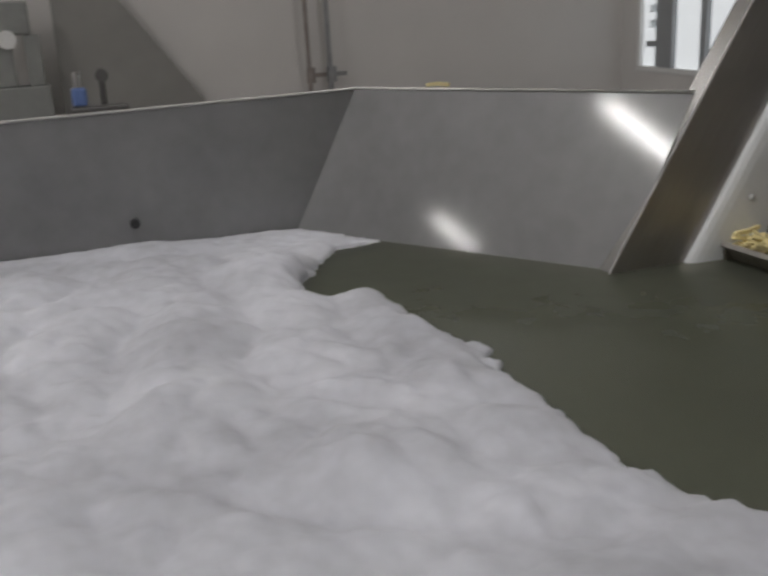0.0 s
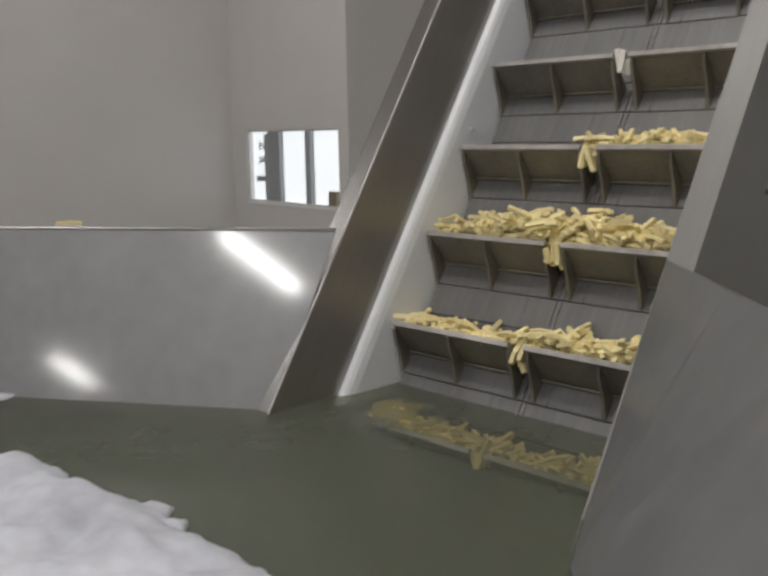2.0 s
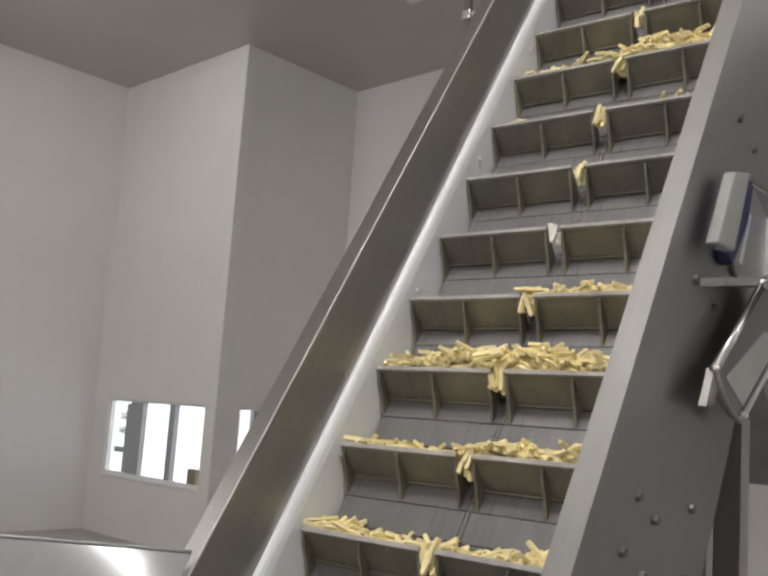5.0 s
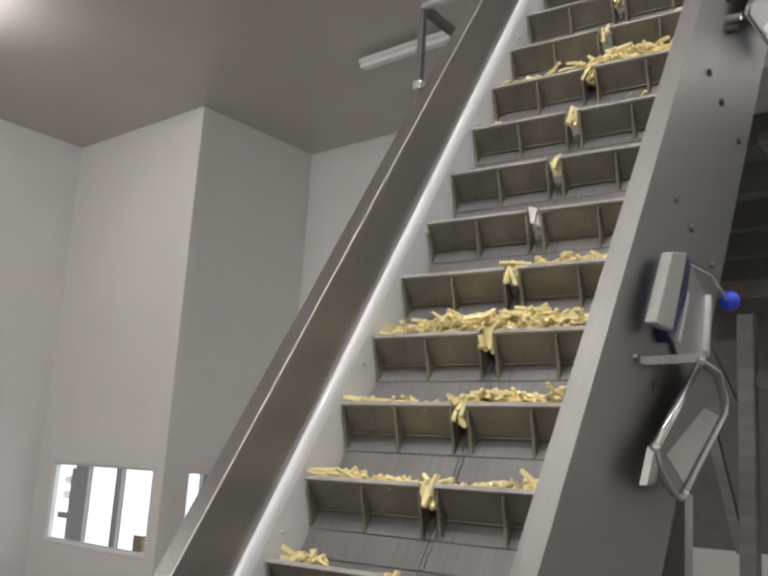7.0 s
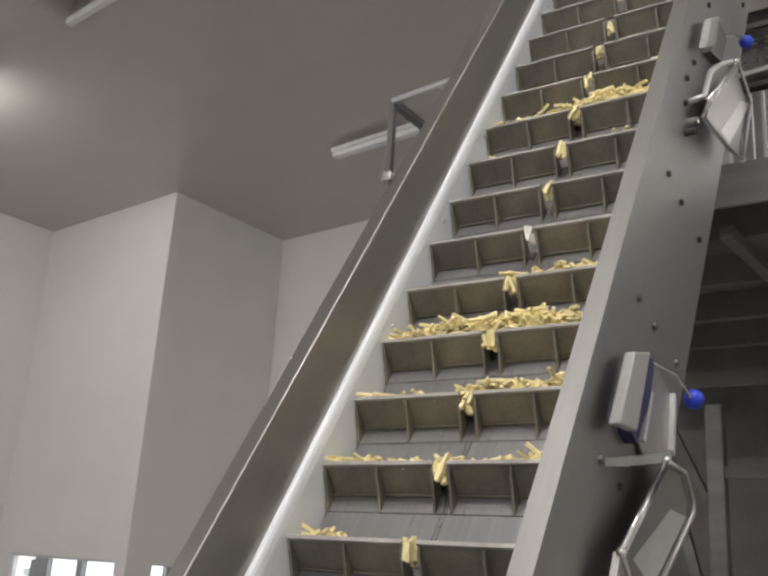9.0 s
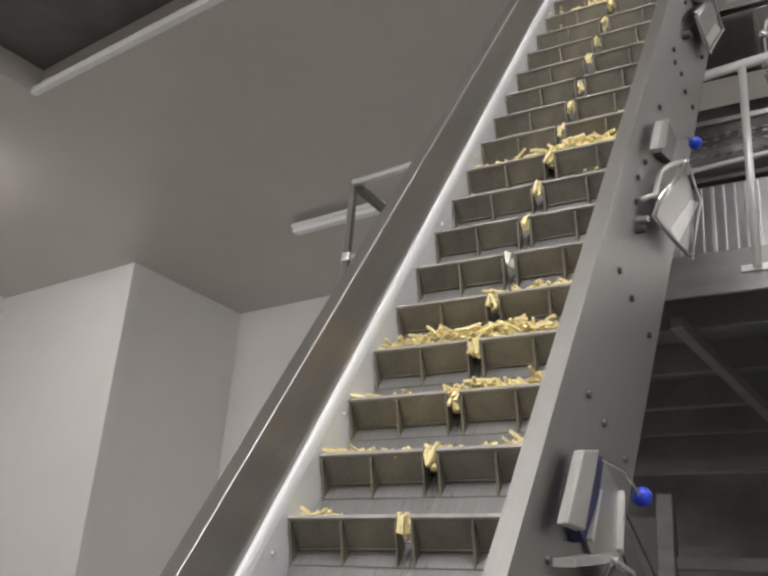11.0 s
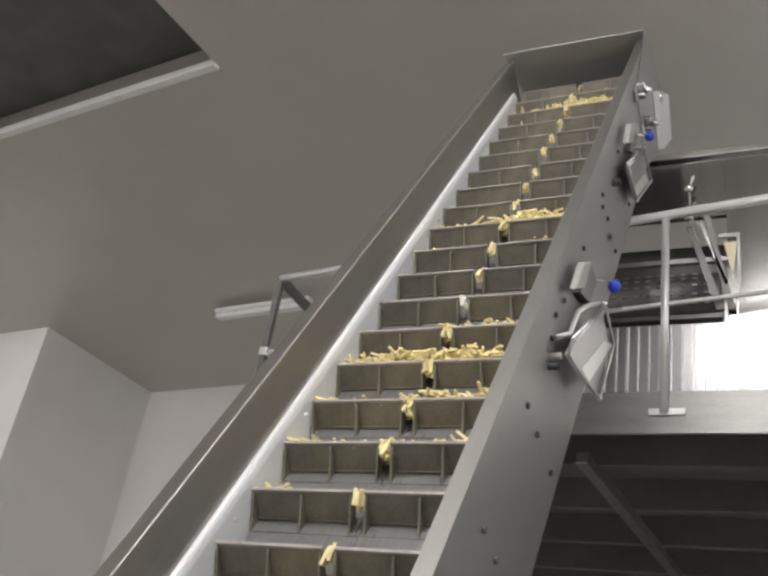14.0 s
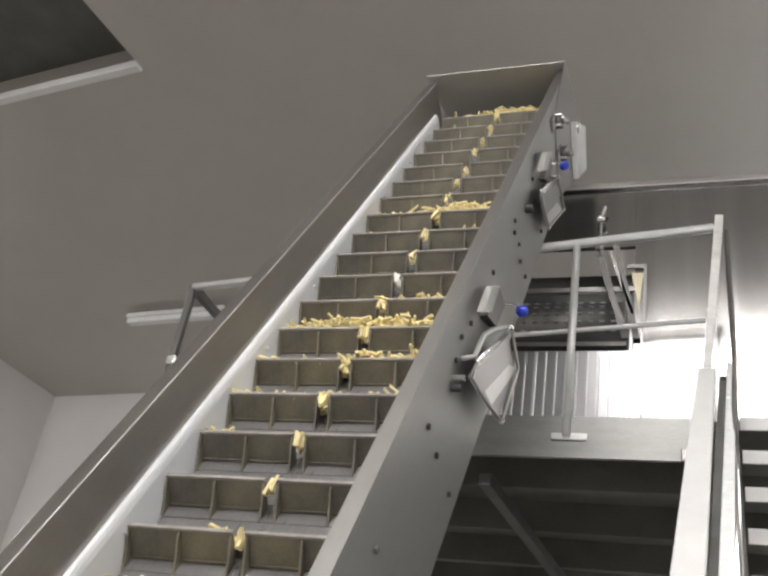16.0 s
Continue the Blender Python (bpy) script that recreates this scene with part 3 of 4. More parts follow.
# per flight: stretches (from, to, sticks, heap in metres), and sticks wedged in the gap
LOADS = {
    -7: (((0.05, 0.6, 60, 0.0),), 4), -6: (((0.03, 0.45, 70, 0.005),), 5), -5: (((0.15, 0.32, 22, 0.0),), 4), -4: ((), 4),
    -3: (((0.02, 0.12, 20, 0.008),), 6), -2: (((0.01, 0.11, 50, 0.006), (0.11, 0.5, 170, -0.008), (0.5, 0.62, 50, 0.012)), 7), -1: (((0.005, 0.05, 12, 0.004), (0.04, 0.3, 80, -0.010), (0.3, 0.62, 140, 0.026)), 7),
    0: (((0.01, 0.62, 230, 0.03), (0.06, 0.61, 190, 0.058)), 7), 1: (((0.3, 0.62, 110, 0.02),), 6), 2: ((), 2), 3: ((), 5),
    4: (((0.01, 0.12, 16, 0.006), (0.45, 0.6, 10, 0.0)), 6), 5: (((0.02, 0.62, 150, 0.02), (0.25, 0.62, 120, 0.058)), 6), 6: (((0.35, 0.62, 6, 0.0),), 4), 7: ((), 4), 8: ((), 3), 9: ((), 3),
    10: (((0.1, 0.3, 6, 0.0),), 3), 11: (((0.02, 0.2, 14, 0.0),), 5), 12: (((0.02, 0.62, 150, 0.03), (0.25, 0.62, 100, 0.055)), 5), 13: (((0.3, 0.6, 20, 0.0),), 4), 14: ((), 3),
    15: (((0.05, 0.6, 60, 0.01),), 4), 16: ((), 3), 17: (((0.05, 0.6, 60, 0.01), (0.3, 0.62, 70, 0.04)), 4),
}


def fry_pile(k):
    spans, wedged = LOADS[k]
    rng = random.Random(100 + k)
    bm = bmesh.new()
    back = Matrix.Rotation(-radians(INCLINE), 3, "X")        # level, seen from the belt
    for u0, u1, count, heap in spans:
        for i in range(int(count * 2.2)):
            u = rng.uniform(u0, u1)
            fill = rng.random() ** 0.6
            # level wedge between scoop and belt, plus a heap
            d = rng.uniform(0.0, 1.0)
            lip = Vector((u, LEAN, HEIGHT))
            foot = Vector((u, LEAN + 0.048, 0.004))
            low = Vector((u, 0.014, 0.012))
            p = low.lerp(lip.lerp(foot, d), fill)
            rise = back @ Vector((0, 0, 1))
            p += rise * min(heap, 0) + rise * (max(heap, 0) * rng.random() * math.sin(math.pi * min(1, max(0, (u - u0) / (u1 - u0)))) ** 0.5 + 0.004)
            yaw = rng.gauss(90, 50)
            m = back @ Euler((radians(rng.gauss(0, 17)), radians(rng.gauss(0, 20)), radians(yaw))).to_matrix()
            length = rng.choice((0.026, 0.036, 0.046, 0.056, 0.066, 0.076))
            half = abs((m @ Vector((0, length / 2, 0))).x)
            p.x = min(max(p.x, half + 0.004), 0.626 - half)
            axis = m @ Vector((0, length / 2, 0))
            face = Vector((0, HEIGHT, -LEAN)).normalized()
            short = abs(axis.dot(face)) + 0.013 - (p - Vector((0, 0, 0))).dot(face)
            if short > 0:
                p += face * short
            short = abs(axis.z) + 0.007 - p.z
            if short > 0:
                p.z += short
            stick(bm, rng, p, m, length, rng.uniform(0.0068, 0.0092))
    for i in range(wedged + 2):
        p = Vector((0.314 + rng.uniform(-0.012, 0.010), LEAN - 0.004 + rng.uniform(-0.016, 0.014), HEIGHT - 0.006 - rng.uniform(0, 0.032)))
        m = back @ Euler((radians(rng.uniform(50, 110)), radians(rng.gauss(0, 12)), radians(rng.gauss(0, 14)))).to_matrix()
        stick(bm, rng, p, m, rng.uniform(0.028, 0.05), 0.009)
    # On flight 2 the pale sticks stand in for a scrap of white paper.
    ob = part("fry_pile", bm, PALE if k == 2 else FRY)
    tagged(ob, "heap of raw yellow potato sticks lying on a belt flight" if spans else "few yellow potato sticks wedged in the gap of a flight", "potato fries", group="potato fries on the belt", kind="stuff")
    return ob


piles = {k: fry_pile(k) for k in LOADS}


# ---------------------------------------------------------------- fittings on the conveyor
def side_bracket(cover, flank, bar, loop, flap, knob, shift, flank_mat):
    """A folded cover and a hinged plate in a bent bar loop, with a blue knob, on the near side plate. Outlines lie in the plane of that plate."""
    e = tagged(empty("side_bracket", CONV @ pose(0, shift, 0)), "stainless bracket with a framed plate and blue knob on a conveyor", "bracket", group="brackets on the conveyor")
    x = 0.698
    c = x + 0.05

    def flat(name, pts, x0, depth, mat, label="", bevel=0.0):
        bm = slab(bmesh.new(), [(x0, p, q) for p, q in pts], depth, (1, 0, 0))
        if bevel:
            bmesh.ops.bevel(bm, geom=list(bm.edges), offset=bevel, segments=2, affect="EDGES", profile=0.5)
        return part(name, bm, mat, e, label)

    flat("cover", cover, x + 0.026, 0.023, COVER, "pale folded sheet cover", 0.004)
    flat("cover_side", flank, x, 0.0255, flank_mat, "dark open side of the cover")
    (a0, a1), (b0, b1) = bar
    for dx, dn, r, mat in ((0.0, 0.0, 0.0065, STEEL_BRIGHT), (-0.004, -0.016, 0.005, STEEL_BRIGHT)):
        part("bar", tube(bmesh.new(), [(c + dx, a0, a1 + dn), (c + dx, b0, b1 + dn)], r, 8), mat, e, "polished double bar", True)
    pts = [(c, *p) for p in loop]
    part("bar_loop", tube(bmesh.new(), pts, 0.0055, 8), STEEL, e, "bent round bar frame", True)
    flat("plate", [(a0, a1 - 0.01), (b0, b1 - 0.012), *[(p * 0.97 + b0 * 0.03, q * 0.96) for p, q in loop[1:-1]]], c - 0.012, 0.003, STEEL_PLATE)
    flat("flap", flap, c - 0.0088, 0.0012, STEEL_FLAP, "bright folded lower flap")
    for p, q in (bar[0], bar[1], loop[len(loop) // 2]):
        bm = bmesh.new()
        bmesh.ops.create_icosphere(bm, subdivisions=2, radius=0.010)
        bmesh.ops.translate(bm, verts=bm.verts, vec=(c, p, q))
        part("end_cap", bm, STEEL_BRIGHT, e, "shiny round cap", True)
    part("hinge_pin", tube(bmesh.new(), [(x, a0, a1), (c, a0, a1)], 0.008, 10), STEEL, e)
    bm = bmesh.new()
    bmesh.ops.create_icosphere(bm, subdivisions=3, radius=0.023)
    bmesh.ops.translate(bm, verts=bm.verts, vec=(c, *knob))
    part("knob", bm, BLUE, e, "blue ball knob", True)
    foot = flank[1]
    part("rod", tube(bmesh.new(), [(x + 0.02, foot[0] - 0.02, foot[1] + 0.02), (c - 0.01, (foot[0] + knob[0]) / 2 + 0.01, (foot[1] + knob[1]) / 2 + 0.01), (c, knob[0] - 0.011, knob[1] + 0.014)], 0.004, 6), STEEL_BRIGHT, e)
    return e, flat


def brackets():
    x = 0.698
    # the lowest, with an open channel beside its cover
    e, flat = side_bracket(((1.289, 0.111), (1.356, 0.041), (1.160, 0.026), (1.107, 0.109)), ((1.375, 0.012), (1.414, -0.039), (1.319, -0.055), (1.180, -0.033), (1.182, 0.010)),
                           ((1.219, -0.135), (0.913, -0.007)), ((0.913, -0.007), (0.897, -0.060), (0.899, -0.120), (0.911, -0.172), (0.935, -0.190), (1.235, -0.338), (1.262, -0.325), (1.280, -0.252), (1.219, -0.135)),
                           ((0.950, -0.085), (1.165, -0.225), (1.215, -0.320), (0.960, -0.195)), (1.474, -0.233), 0.0, NAVY)
    flat("channel", ((1.440, -0.070), (1.456, -0.200), (1.323, -0.250), (1.214, -0.129), (1.221, -0.060), (1.353, -0.062)), x, 0.010, STEEL, "bright sheet channel")
    flat("channel_edge", ((1.345, -0.062), (1.353, -0.075), (1.225, -0.085), (1.221, -0.070)), x + 0.010, 0.012, RAIL)
    flat("channel_edge", ((1.456, -0.190), (1.450, -0.205), (1.325, -0.252), (1.330, -0.236)), x + 0.010, 0.012, RAIL)
    flat("foot_plate", ((1.090, 0.033), (1.262, -0.165), (1.250, -0.178), (1.076, 0.026)), x, 0.045, COVER)
    flat("tab", ((0.914, -0.008), (0.918, -0.045), (0.858, -0.043), (0.836, -0.012)), x + 0.035, 0.014, STEEL)
    # the middle one, swung out
    e, flat = side_bracket(((1.240, 0.110), (1.346, 0.058), (1.191, 0.044), (1.080, 0.103)), ((1.424, 0.015), (1.470, -0.080), (1.310, -0.076), (1.215, 0.018)),
                           ((1.398, -0.130), (0.933, 0.017)), ((0.933, 0.017), (0.850, 0.017), (0.970, -0.150), (1.108, -0.314), (1.437, -0.317), (1.417, -0.156)),
                           ((0.993, -0.124), (1.345, -0.244), (1.459, -0.330), (1.041, -0.206)), (1.610, -0.180), 1.42, DARK_STEEL)
    part("arm", tube(bmesh.new(), [(x + 0.035, 1.436, -0.149), (x + 0.035, 1.252, -0.052), (x + 0.035, 1.108, 0.010), (x + 0.035, 1.032, 0.016), (x + 0.035, 0.965, 0.016), (x, 0.935, 0.026)], 0.008, 8), STEEL_FLAP, e, "bent round bar arm", True)
    part("hinge", tube(bmesh.new(), [(x, 0.80, 0.010), (x + 0.03, 0.80, 0.010)], 0.010, 10), BLACK, e)
    part("hinge_cap", tube(bmesh.new(), [(x, 0.83, 0.025), (x + 0.035, 0.83, 0.025)], 0.010, 10), STEEL_BRIGHT, e)
    for p, q in ((1.02, -0.02), (0.97, 0.08), (1.09, 0.06), (0.88, 0.055)):
        bolt("bolt", e, pose(x, p, q, 0, 90, 0), BLACK)
    # the highest
    e, flat = side_bracket(((1.200, 0.115), (1.333, 0.071), (1.177, 0.043), (1.035, 0.090)), ((1.420, 0.020), (1.460, -0.040), (1.300, -0.060), (1.190, 0.000)),
                           ((1.419, -0.079), (0.943, 0.036)), ((0.943, 0.036), (1.002, -0.104), (1.039, -0.171), (1.521, -0.281), (1.419, -0.079)),
                           ((1.010, -0.110), (1.380, -0.190), (1.500, -0.275), (1.045, -0.168)), (1.640, -0.105), 2.73, DARK_STEEL)
    part("hinge", tube(bmesh.new(), [(x, 0.84, 0.0), (x + 0.03, 0.84, 0.0)], 0.016, 10), BLACK, e)
    for p, q in ((0.56, 0.02), (0.60, -0.12)):
        bolt("bolt", e, pose(x, p, q, 0, 90, 0), BLACK)


brackets()


def head_motor():
    e = tagged(empty("bearing_unit", CONV), "grey take-up plate with two dark bearings at the conveyor head", "bearing", group="bearings of the head")
    part("mount_plate", slab(bmesh.new(), [(0.705, 5.03, -0.09), (0.705, 5.42, -0.24), (0.705, 5.30, -0.46), (0.705, 4.93, -0.38)], 0.03, (1, 0, 0)), RAIL, e)
    for s, n in ((4.475, 0.085), (4.533, -0.100)):
        bm = bmesh.new()
        box(bm, 0.6985, 0.712, s - 0.075, s + 0.075, n - 0.03, n + 0.03, bevel=0.004)
        part("flange", bm, STEEL, e)
        part("bearing", tube(bmesh.new(), [(0.712, s, n), (0.738, s, n)], 0.028, 14), DARK_STEEL, e, "dark cast bearing", True)
        part("shaft_end", tube(bmesh.new(), [(0.738, s, n), (0.775, s, n)], 0.013, 12), STEEL_BRIGHT, e, "bright shaft end", True)
        for ds, dn in ((-0.055, 0), (0.055, 0), (0, 0.034), (0, -0.034)):
            part("stud_bolt", tube(bmesh.new(), [(0.70, s + ds, n + dn), (0.745, s + ds, n + dn)], 0.007, 6), STEEL_BRIGHT, e)


head_motor()


def trestle():
    e = tagged(empty("conveyor_trestle", pose(0, 0, 0)), "stainless square tube trestle carrying the conveyor", "support")
    for x in (0.0, 0.60):
        part("leg", boxed(x - 0.03, x + 0.03, 0.62, 0.68, FLOOR_Z, 1.15), STEEL, e)
        part("leg", boxed(x - 0.03, x + 0.03, 1.02, 1.08, FLOOR_Z, 1.75), STEEL, e)
        part("brace", tube(bmesh.new(), [(x, 0.65, 0.3), (x, 1.05, 1.3)], 0.025, 4), STEEL, e)
    part("cross_tube", boxed(0.03, 0.57, 1.03, 1.07, 0.9, 0.95), STEEL, e)


def far_stand():
    e = tagged(empty("pipe_stand", pose(0, 0, 0)), "pale steel post with a dark cross beam under the platform", "stand")
    part("post", boxed(-0.17, -0.07, 4.5, 4.6, FLOOR_Z, 1.80 + ZO, bevel=0.01), GALV_DULL, e)
    part("cross_beam", boxed(-0.07, 2.4, 4.52, 4.58, 1.36 + ZO, 1.43 + ZO), DARK_STEEL, e)
    part("brace", tube(bmesh.new(), [(-0.42, 4.55, 1.75 + ZO), (-0.12, 4.55, 1.1 + ZO)], 0.03, 4), DARK_STEEL, e)
    part("brace", tube(bmesh.new(), [(-0.45, 4.62, 1.5 + ZO), (-0.18, 4.62, 0.4 + ZO)], 0.04, 4), GALV_DULL, e)


far_stand()
trestle()


# ---------------------------------------------------------------- platform, rail and stairs
PY = 3.0


def platform():
    e = tagged(empty("platform", pose(0, 0, 0)), "raised steel platform with a galvanised edge and joists beneath", "platform")
    z0, z1 = 2.43 + ZO, 2.64 + ZO
    part("edge_beam", boxed(-1.6, 1.36, PY, PY + 0.02, z0, z1), EDGE, e, "dull galvanised edge beam")
    # Deck, joists, cladding and plinth carry the underside's shade in their dark colours.
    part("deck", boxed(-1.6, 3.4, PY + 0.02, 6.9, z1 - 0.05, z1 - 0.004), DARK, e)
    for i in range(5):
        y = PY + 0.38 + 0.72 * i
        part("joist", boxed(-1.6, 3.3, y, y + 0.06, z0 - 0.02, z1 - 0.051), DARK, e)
    part("back_cladding", boxed(-1.6, 3.4, 6.905, 6.94, 1.35, z0 - 0.03), DARK_STEEL, e, "cladding sheet below the platform, coloured dark for the shade")
    # Added pale panel: stands in for the lit room beyond the platform.
    part("lit_gap_panel", boxed(-1.6, 3.4, 6.90, 6.94, -0.10, 1.3495), WALL, e, "added pale panel in place of the lit room beyond")
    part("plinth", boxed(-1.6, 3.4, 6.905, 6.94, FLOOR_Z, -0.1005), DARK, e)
    part("back_beam", boxed(-1.6, 3.4, 6.82, 6.9, z0 - 0.03, z1 - 0.051), STEEL, e)
    for x in (-1.5, 3.3):
        for y in (PY + 0.1, 6.75):
            part("post", boxed(x - 0.05, x + 0.05, y, y + 0.1, FLOOR_Z, z0 - 0.031), DARK_STEEL, e)
    part("brace", tube(bmesh.new(), [(0.31, 3.2, 2.38 + ZO), (0.46, 5.47, 2.38 + ZO)], 0.042, 4), GALV_DULL, e)
    part("end_clip", boxed(1.25, 1.36, PY - 0.03, PY - 0.001, z0 - 0.01, z0 + 0.05, bevel=0.006), STEEL_BRIGHT, e)


def guard_rail():
    e = tagged(empty("guard_rail", pose(0, 0, 0)), "stainless tube guard rail bolted along the platform edge", "railing")
    yr, xc = PY - 0.025, -1.53
    top = lambda x: 4.607 + 0.088 * x
    mid = lambda x: 4.09 + 0.075 * x
    part("post", tube(bmesh.new(), [(0.735, yr, 3.58), (0.735, yr, top(0.735))], 0.020, 12), RAIL, e, smooth=True)
    part("foot_plate", boxed(0.66, 0.83, PY - 0.012, PY - 0.001, 3.565, 3.60, bevel=0.004), RAIL, e, "pale smeared foot plate")
    part("top_rail", tube(bmesh.new(), [(xc, yr, top(xc)), (1.42, yr, top(1.42))], 0.025, 12), RAIL, e, smooth=True)
    part("mid_rail", tube(bmesh.new(), [(xc, yr, mid(xc)), (1.37, yr, mid(1.37))], 0.012, 10), RAIL, e, smooth=True)
    # the far corner, seen past the conveyor
    part("post", boxed(xc - 0.018, xc + 0.018, yr - 0.018, yr + 0.018, 3.58, top(xc)), DARK_STEEL, e)
    part("return_rail", boxed(xc - 0.02, xc + 0.02, yr + 0.019, yr + 0.46, top(xc) - 0.03, top(xc) + 0.02), DARK_STEEL, e)
    part("clamp", boxed(xc - 0.028, xc + 0.028, yr - 0.026, yr + 0.026, mid(xc) - 0.03, mid(xc) + 0.03, bevel=0.005), STEEL_BRIGHT, e)


def casing():
    e = tagged(empty("machine_casing", pose(0, 0, 0)), "shiny sheet steel casing with ribbed lower panel on the platform", "machine casing")
    y0, zb = PY + 0.55, 2.64 + ZO
    part("sheet", boxed(0.985, 3.3, y0, y0 + 0.03, zb, 4.40 + ZO), SHEET_GREY, e, "smooth grey steel sheet")
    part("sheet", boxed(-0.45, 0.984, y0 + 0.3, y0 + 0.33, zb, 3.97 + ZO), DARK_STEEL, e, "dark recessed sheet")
    part("sheet", boxed(-0.45, 0.984, y0, y0 + 0.03, 3.98 + ZO, 4.40 + ZO), SHEET_GREY, e, "smooth grey steel sheet")
    # Same steel as the grey sheets; mirrored lamp glare is put into this paler colour.
    part("lower_sheet", boxed(-0.45, 0.984, y0, y0 + 0.03, zb, 3.285 + ZO), GALV, e, "ribbed lower sheet, lamp glare put into its paler colour")
    part("ledge", boxed(-0.45, 0.95, y0 - 0.03, y0 - 0.001, 3.30 + ZO, 3.33 + ZO, bevel=0.004), DARK_STEEL, e)
    for i in range(26):
        x = -0.42 + 0.058 * i
        w = 0.008 if i % 3 == 0 else 0.004
        top = 3.27 if x < 0.95 else 3.43
        # The ribs' highlights are put in as a pale colour.
        part("rib", boxed(x - w, x + w, y0 - 0.022, y0 - 0.0005, zb + 0.06, top + ZO, bevel=0.0015), RAIL, e)
    for x in (1.22, 1.36):
        part("seam", boxed(x, x + 0.01, y0 - 0.004, y0 - 0.0005, 3.45 + ZO, 4.39 + ZO), SHEET_GREY, e)
    part("top_trim", boxed(-0.45, 3.3, y0 - 0.03, y0 + 0.34, 4.401 + ZO, 4.45 + ZO, bevel=0.008), STEEL_BRIGHT, e, "bright folded top trim")


def mesh_machine():
    e = tagged(empty("sorting_machine", pose(0, 0, 0)), "dark machine with a studded drum and sloped chute on the platform", "machine")
    y, z = PY + 0.78, 3.44 + ZO
    part("drum", tube(bmesh.new(), [(0.1, y, z + 0.1), (0.92, y, z + 0.1)], 0.17, 20), DARK_STEEL, e, smooth=True)
    me = mesh_of("stud", tube(bmesh.new(), [(0, 0, 0), (0.028, 0, 0)], 0.007, 6), GALV)
    for i in range(11):
        for j in range(5):
            a = -0.5 + 0.32 * j
            o = new("stud", me)
            o.location = (0.2 + 0.065 * i, y - 0.172 * math.cos(a), z + 0.1 + 0.172 * math.sin(a))
            o.parent = e
    part("frame_bar", boxed(0.1, 1.02, y - 0.19, y - 0.16, z + 0.26, z + 0.29), STEEL, e)
    yc = PY + 0.515
    for x0, za, x1, zt, w, mat in ((0.925, 3.345, 0.765, 3.90, 0.04, DARK_STEEL), (0.972, 3.50, 0.835, 3.93, 0.018, STEEL_BRIGHT), (0.985, 3.345, 0.86, 3.97, 0.035, DARK_STEEL)):
        part("chute_side", slab(bmesh.new(), [(x0, yc, za + ZO), (x0 + w, yc, za + ZO), (x1 + w, yc, zt + ZO), (x1, yc, zt + ZO)], 0.02, (0, 1, 0)), mat, e)
    part("panel", slab(bmesh.new(), [(1.012, yc + 0.028, 3.56 + ZO), (1.034, yc + 0.028, 3.79 + ZO), (0.965, yc + 0.028, 3.79 + ZO)], 0.004, (0, 1, 0)), CREAM, e, "pale yellow panel")
    part("panel_frame", boxed(1.036, 1.052, yc + 0.02, yc + 0.032, 3.46 + ZO, 3.845 + ZO), GALV_DULL, e)
    part("panel_frame", boxed(0.94, 1.0355, yc + 0.02, yc + 0.032, 3.82 + ZO, 3.845 + ZO), GALV_DULL, e)
    for zc in (4.15, 3.95):
        bm = bmesh.new()
        bmesh.ops.create_icosphere(bm, subdivisions=2, radius=0.03)
        bmesh.ops.translate(bm, verts=bm.verts, vec=(0.785, yc - 0.02, zc + ZO))
        part("end_cap", bm, STEEL_BRIGHT, e, smooth=True)
    part("stem", tube(bmesh.new(), [(0.79, yc - 0.02, 3.90 + ZO), (0.785, yc - 0.02, 4.15 + ZO), (0.81, yc - 0.02, 4.24 + ZO)], 0.008, 6), STEEL_BRIGHT, e)


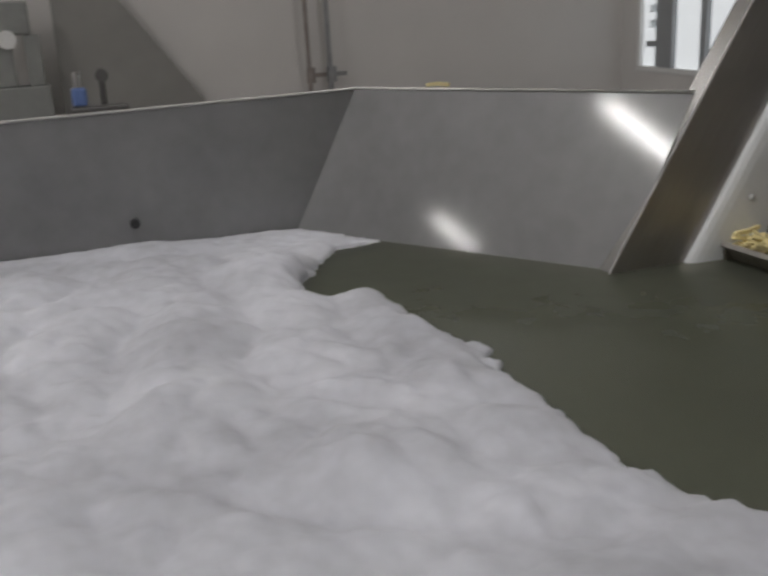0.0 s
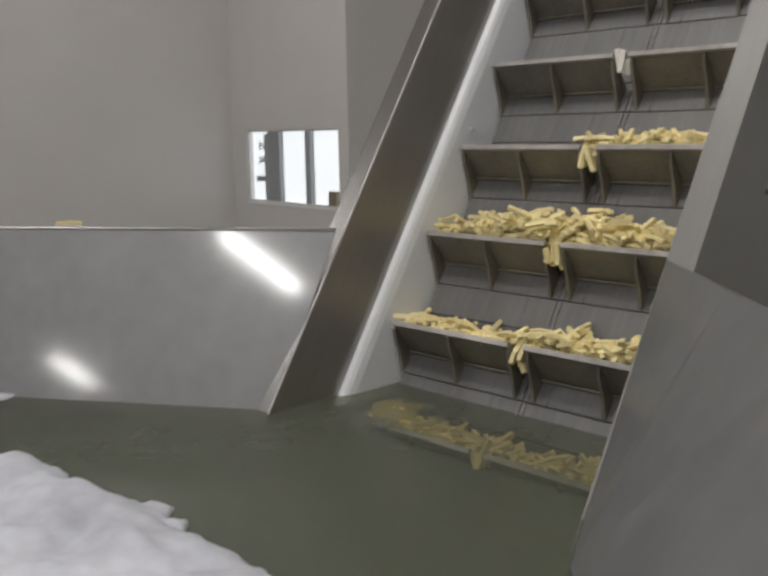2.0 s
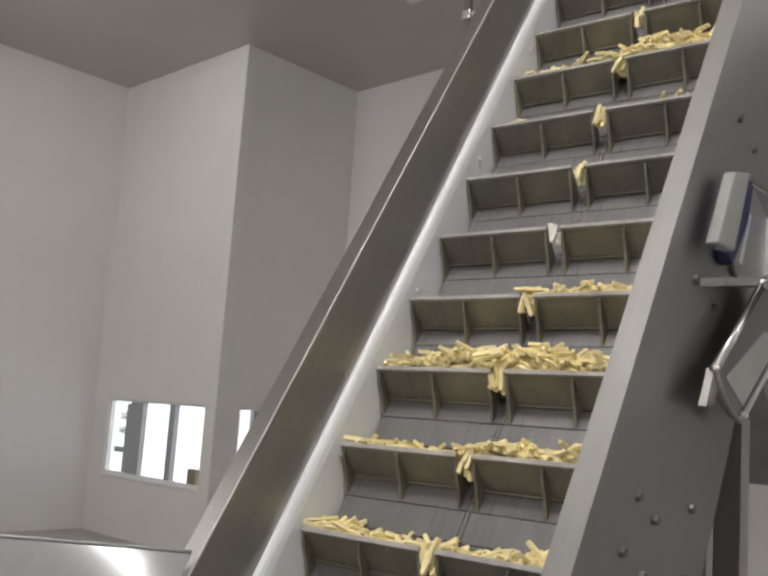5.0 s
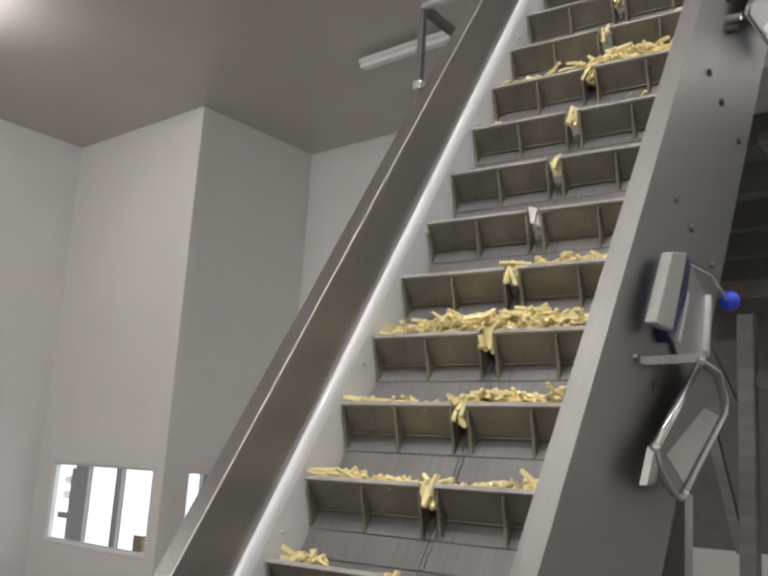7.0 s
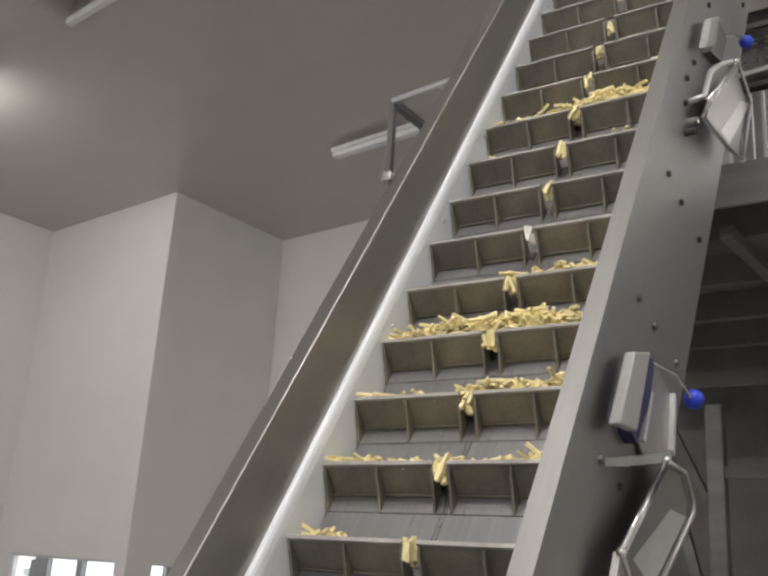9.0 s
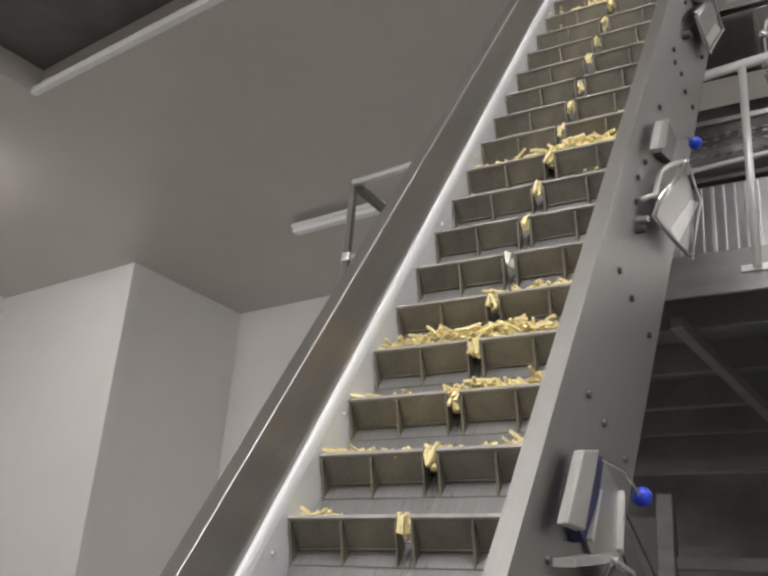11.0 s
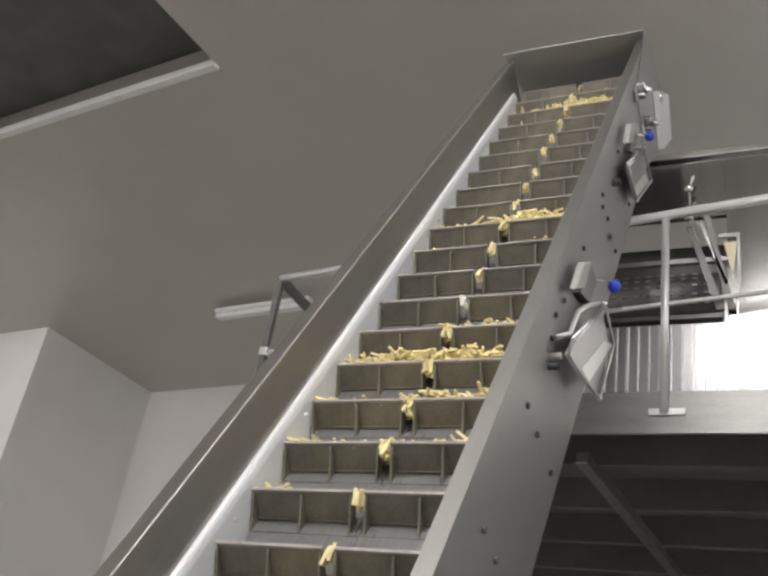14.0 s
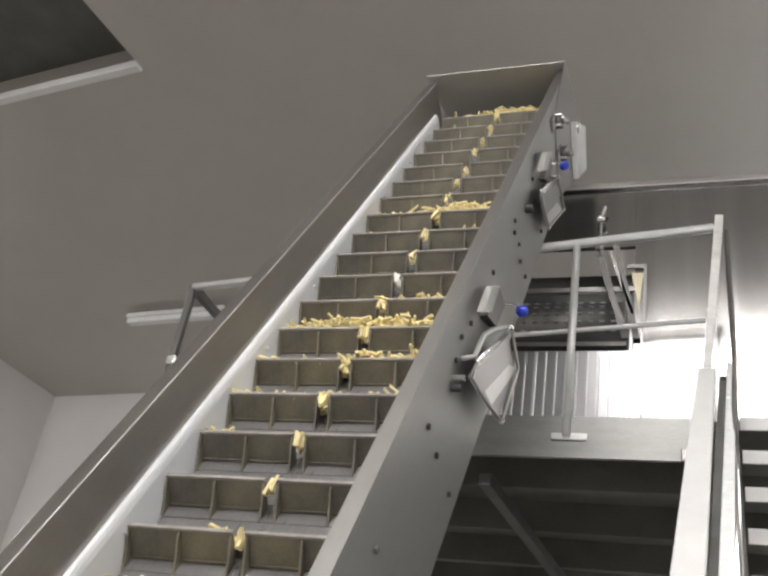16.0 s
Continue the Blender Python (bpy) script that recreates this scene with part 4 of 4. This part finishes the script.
def stairs():
    e = tagged(empty("steel_stairs", pose(0, 0, 0)), "steep steel stairs with pale nosings and white handrails", "stairs")
    top, n = 2.64 + ZO, 19
    rise = (top - FLOOR_Z) / n
    for i in range(n):
        y = PY - 0.15 * i
        z = top - rise * i
        part("tread", boxed(1.505, 2.3, y, y + 0.2, z - 0.03, z), DARK_STEEL, e)
        part("nosing", boxed(1.505, 2.3, y - 0.012, y - 0.001, z - 0.055, z + 0.004), WHITE, e, "pale step nosing")
    for x in (1.478, 2.302):
        part("stringer", slab(bmesh.new(), [(x, PY + 0.2, top), (x, PY + 0.2, top - 0.2), (x, PY - 0.15 * n + 0.2, FLOOR_Z), (x, PY - 0.15 * n, FLOOR_Z)], 0.024, (1, 0, 0)), STEEL, e)
    def bar(name, p, q, w, d, mat, label):
        (x0, y0, z0), (x1, y1, z1) = p, q
        bm = slab(bmesh.new(), [(x0 - w / 2, y0, z0), (x0 + w / 2, y0, z0), (x1 + w / 2, y1, z1), (x1 - w / 2, y1, z1)], d, (0, z0 - z1, y1 - y0))
        bmesh.ops.bevel(bm, geom=list(bm.edges), offset=0.004, segments=2, affect="EDGES", profile=0.5)
        return part(name, bm, mat, e, label)

    bar("handrail", (1.369, 2.96, 3.93), (1.318, 0.79, 2.19), 0.08, 0.04, WHITE, "broad white handrail")
    part("top_post", tube(bmesh.new(), [(1.362, 2.975, 3.50), (1.372, 2.975, 3.93), (1.448, 2.975, 4.80)], 0.029, 4), GALV_DULL, e, "leaning square steel end post")
    part("handrail", tube(bmesh.new(), [(1.480, 3.02, 4.745), (1.493, 2.97, 3.98), (1.455, 1.9, 3.10), (1.430, 0.9, 2.30)], 0.013, 10), STEEL_BRIGHT, e, smooth=True)
    bar("wrapped_rail", (1.478, 2.94, 3.95), (1.405, 0.90, 2.32), 0.035, 0.03, FROST, "rail wrapped in cloudy plastic film")
    bar("lower_rail", (1.437, 2.80, 3.79), (1.366, 0.90, 2.15), 0.032, 0.03, GALV_DULL, "dull grey lower rail")
    part("rail_cap", boxed(1.421, 1.453, 2.77, 2.815, 3.79, 3.83, bevel=0.005), STEEL_BRIGHT, e)
    part("newel", boxed(1.28, 1.35, 0.74, 0.79, FLOOR_Z, 2.20), STEEL, e)
    part("newel", boxed(1.41, 1.48, 0.86, 0.9, FLOOR_Z, 2.31), STEEL, e)


platform()
guard_rail()
casing()
mesh_machine()
stairs()


def wall_pipes():
    for y, r, mat, lab in ((2.78, 0.035, COPPER, "thin brown pipe dropping along the wall to a valve"), (3.10, 0.04, PIPE_GREY, "thin grey pipe dropping along the wall to a valve")):
        e = tagged(empty("drop_pipe", pose(-12.15, y, 0)), lab, "pipe", group="drop pipes")
        part("pipe", tube(bmesh.new(), [(0, -0.03, FLOOR_Z), (0, -0.12, CEILING)], r, 8), mat, e)
        part("valve", tube(bmesh.new(), [(0.02, -0.03, 0.6), (0.02, -0.03, 0.82)], r * 2, 8), mat, e)
        part("handle", boxed(0.0, 0.05, -0.03, 0.2, 0.68, 0.74), mat, e)


def west_side():
    c = part("wall_cover", slab(bmesh.new(), [(-12.35, -0.55, FLOOR_Z), (-12.35, 1.8, FLOOR_Z), (-12.35, 1.08, 0.6), (-12.35, 0.13, 1.9), (-12.35, -0.75, 3.2), (-12.35, -0.75, FLOOR_Z)], 0.1, (1, 0, 0)), COVER)
    tagged(c, "dark grey sloped sheet cover against the wall", "cover")
    e = tagged(empty("packing_machine", pose(-12.0, -1.25, 0)), "grey and white machine standing far off by the wall", "machine")
    part("base", boxed(-0.25, 0.25, -0.45, 0.35, FLOOR_Z, 0.85, bevel=0.02), GREY, e)
    part("column", boxed(-0.2, 0.2, -0.3, -0.05, 0.85, 1.75, bevel=0.02), GREY, e)
    part("column", boxed(-0.2, 0.2, 0.1, 0.3, 0.85, 1.5, bevel=0.02), GREY, e)
    part("head", boxed(-0.22, 0.22, -0.4, 0.2, 1.5, 1.92, bevel=0.03), GREY, e)
    part("dial", tube(bmesh.new(), [(0.22, -0.1, 1.45), (0.26, -0.1, 1.45)], 0.12, 14), FROST, e)


def rim_valve():
    e = tagged(empty("rim_valve", pose(0, 0, 0)), "small valve with a blue body clamped on the tank rim", "valve")
    z = RIM - 0.010
    part("clamp_plate", boxed(-0.775, -0.735, -1.065, -0.945, z, z + 0.010, bevel=0.003), DARK_STEEL, e)
    part("body", boxed(-0.77, -0.74, -1.062, -1.03, z + 0.012, z + 0.052, bevel=0.006), DULL_BLUE, e, "blue valve body")
    part("stem", tube(bmesh.new(), [(-0.755, -0.995, z + 0.012), (-0.755, -0.995, z + 0.09)], 0.007, 10), DARK_STEEL, e)
    part("wheel", tube(bmesh.new(), [(-0.755, -0.995, z + 0.075), (-0.735, -0.995, z + 0.075)], 0.014, 12), DARK_STEEL, e)
    part("cap", tube(bmesh.new(), [(-0.755, -1.048, z + 0.052), (-0.755, -1.048, z + 0.085)], 0.008, 10), STEEL_BRIGHT, e)


def stray_fry():
    bm = bmesh.new()
    stick(bm, random.Random(5), Vector((-0.51, -0.303, RIM + 0.0085)), Matrix.Rotation(radians(-50), 3, "Z"), 0.055, 0.008)
    tagged(part("stray_fry", bm, FRY), "single yellow potato stick lying on the tank rim", "potato fry")


wall_pipes()
west_side()
rim_valve()
stray_fry()


# ---------------------------------------------------------------- what moves
def motions():
    times = [0.5 * i for i in range(33)]
    for k, ob in flights.items():
        walk(ob, [(t, flight_pose(k, t)) for t in times])
    walk(foam_sheet, [(0, pose(0, 0, 0)), (2.5, pose(-0.004, 0.025, 0)), (16, pose(-0.006, 0.03, 0))])
    for k, ob in piles.items():
        walk(ob, [(t, flight_pose(k, t)) for t in times])


motions()
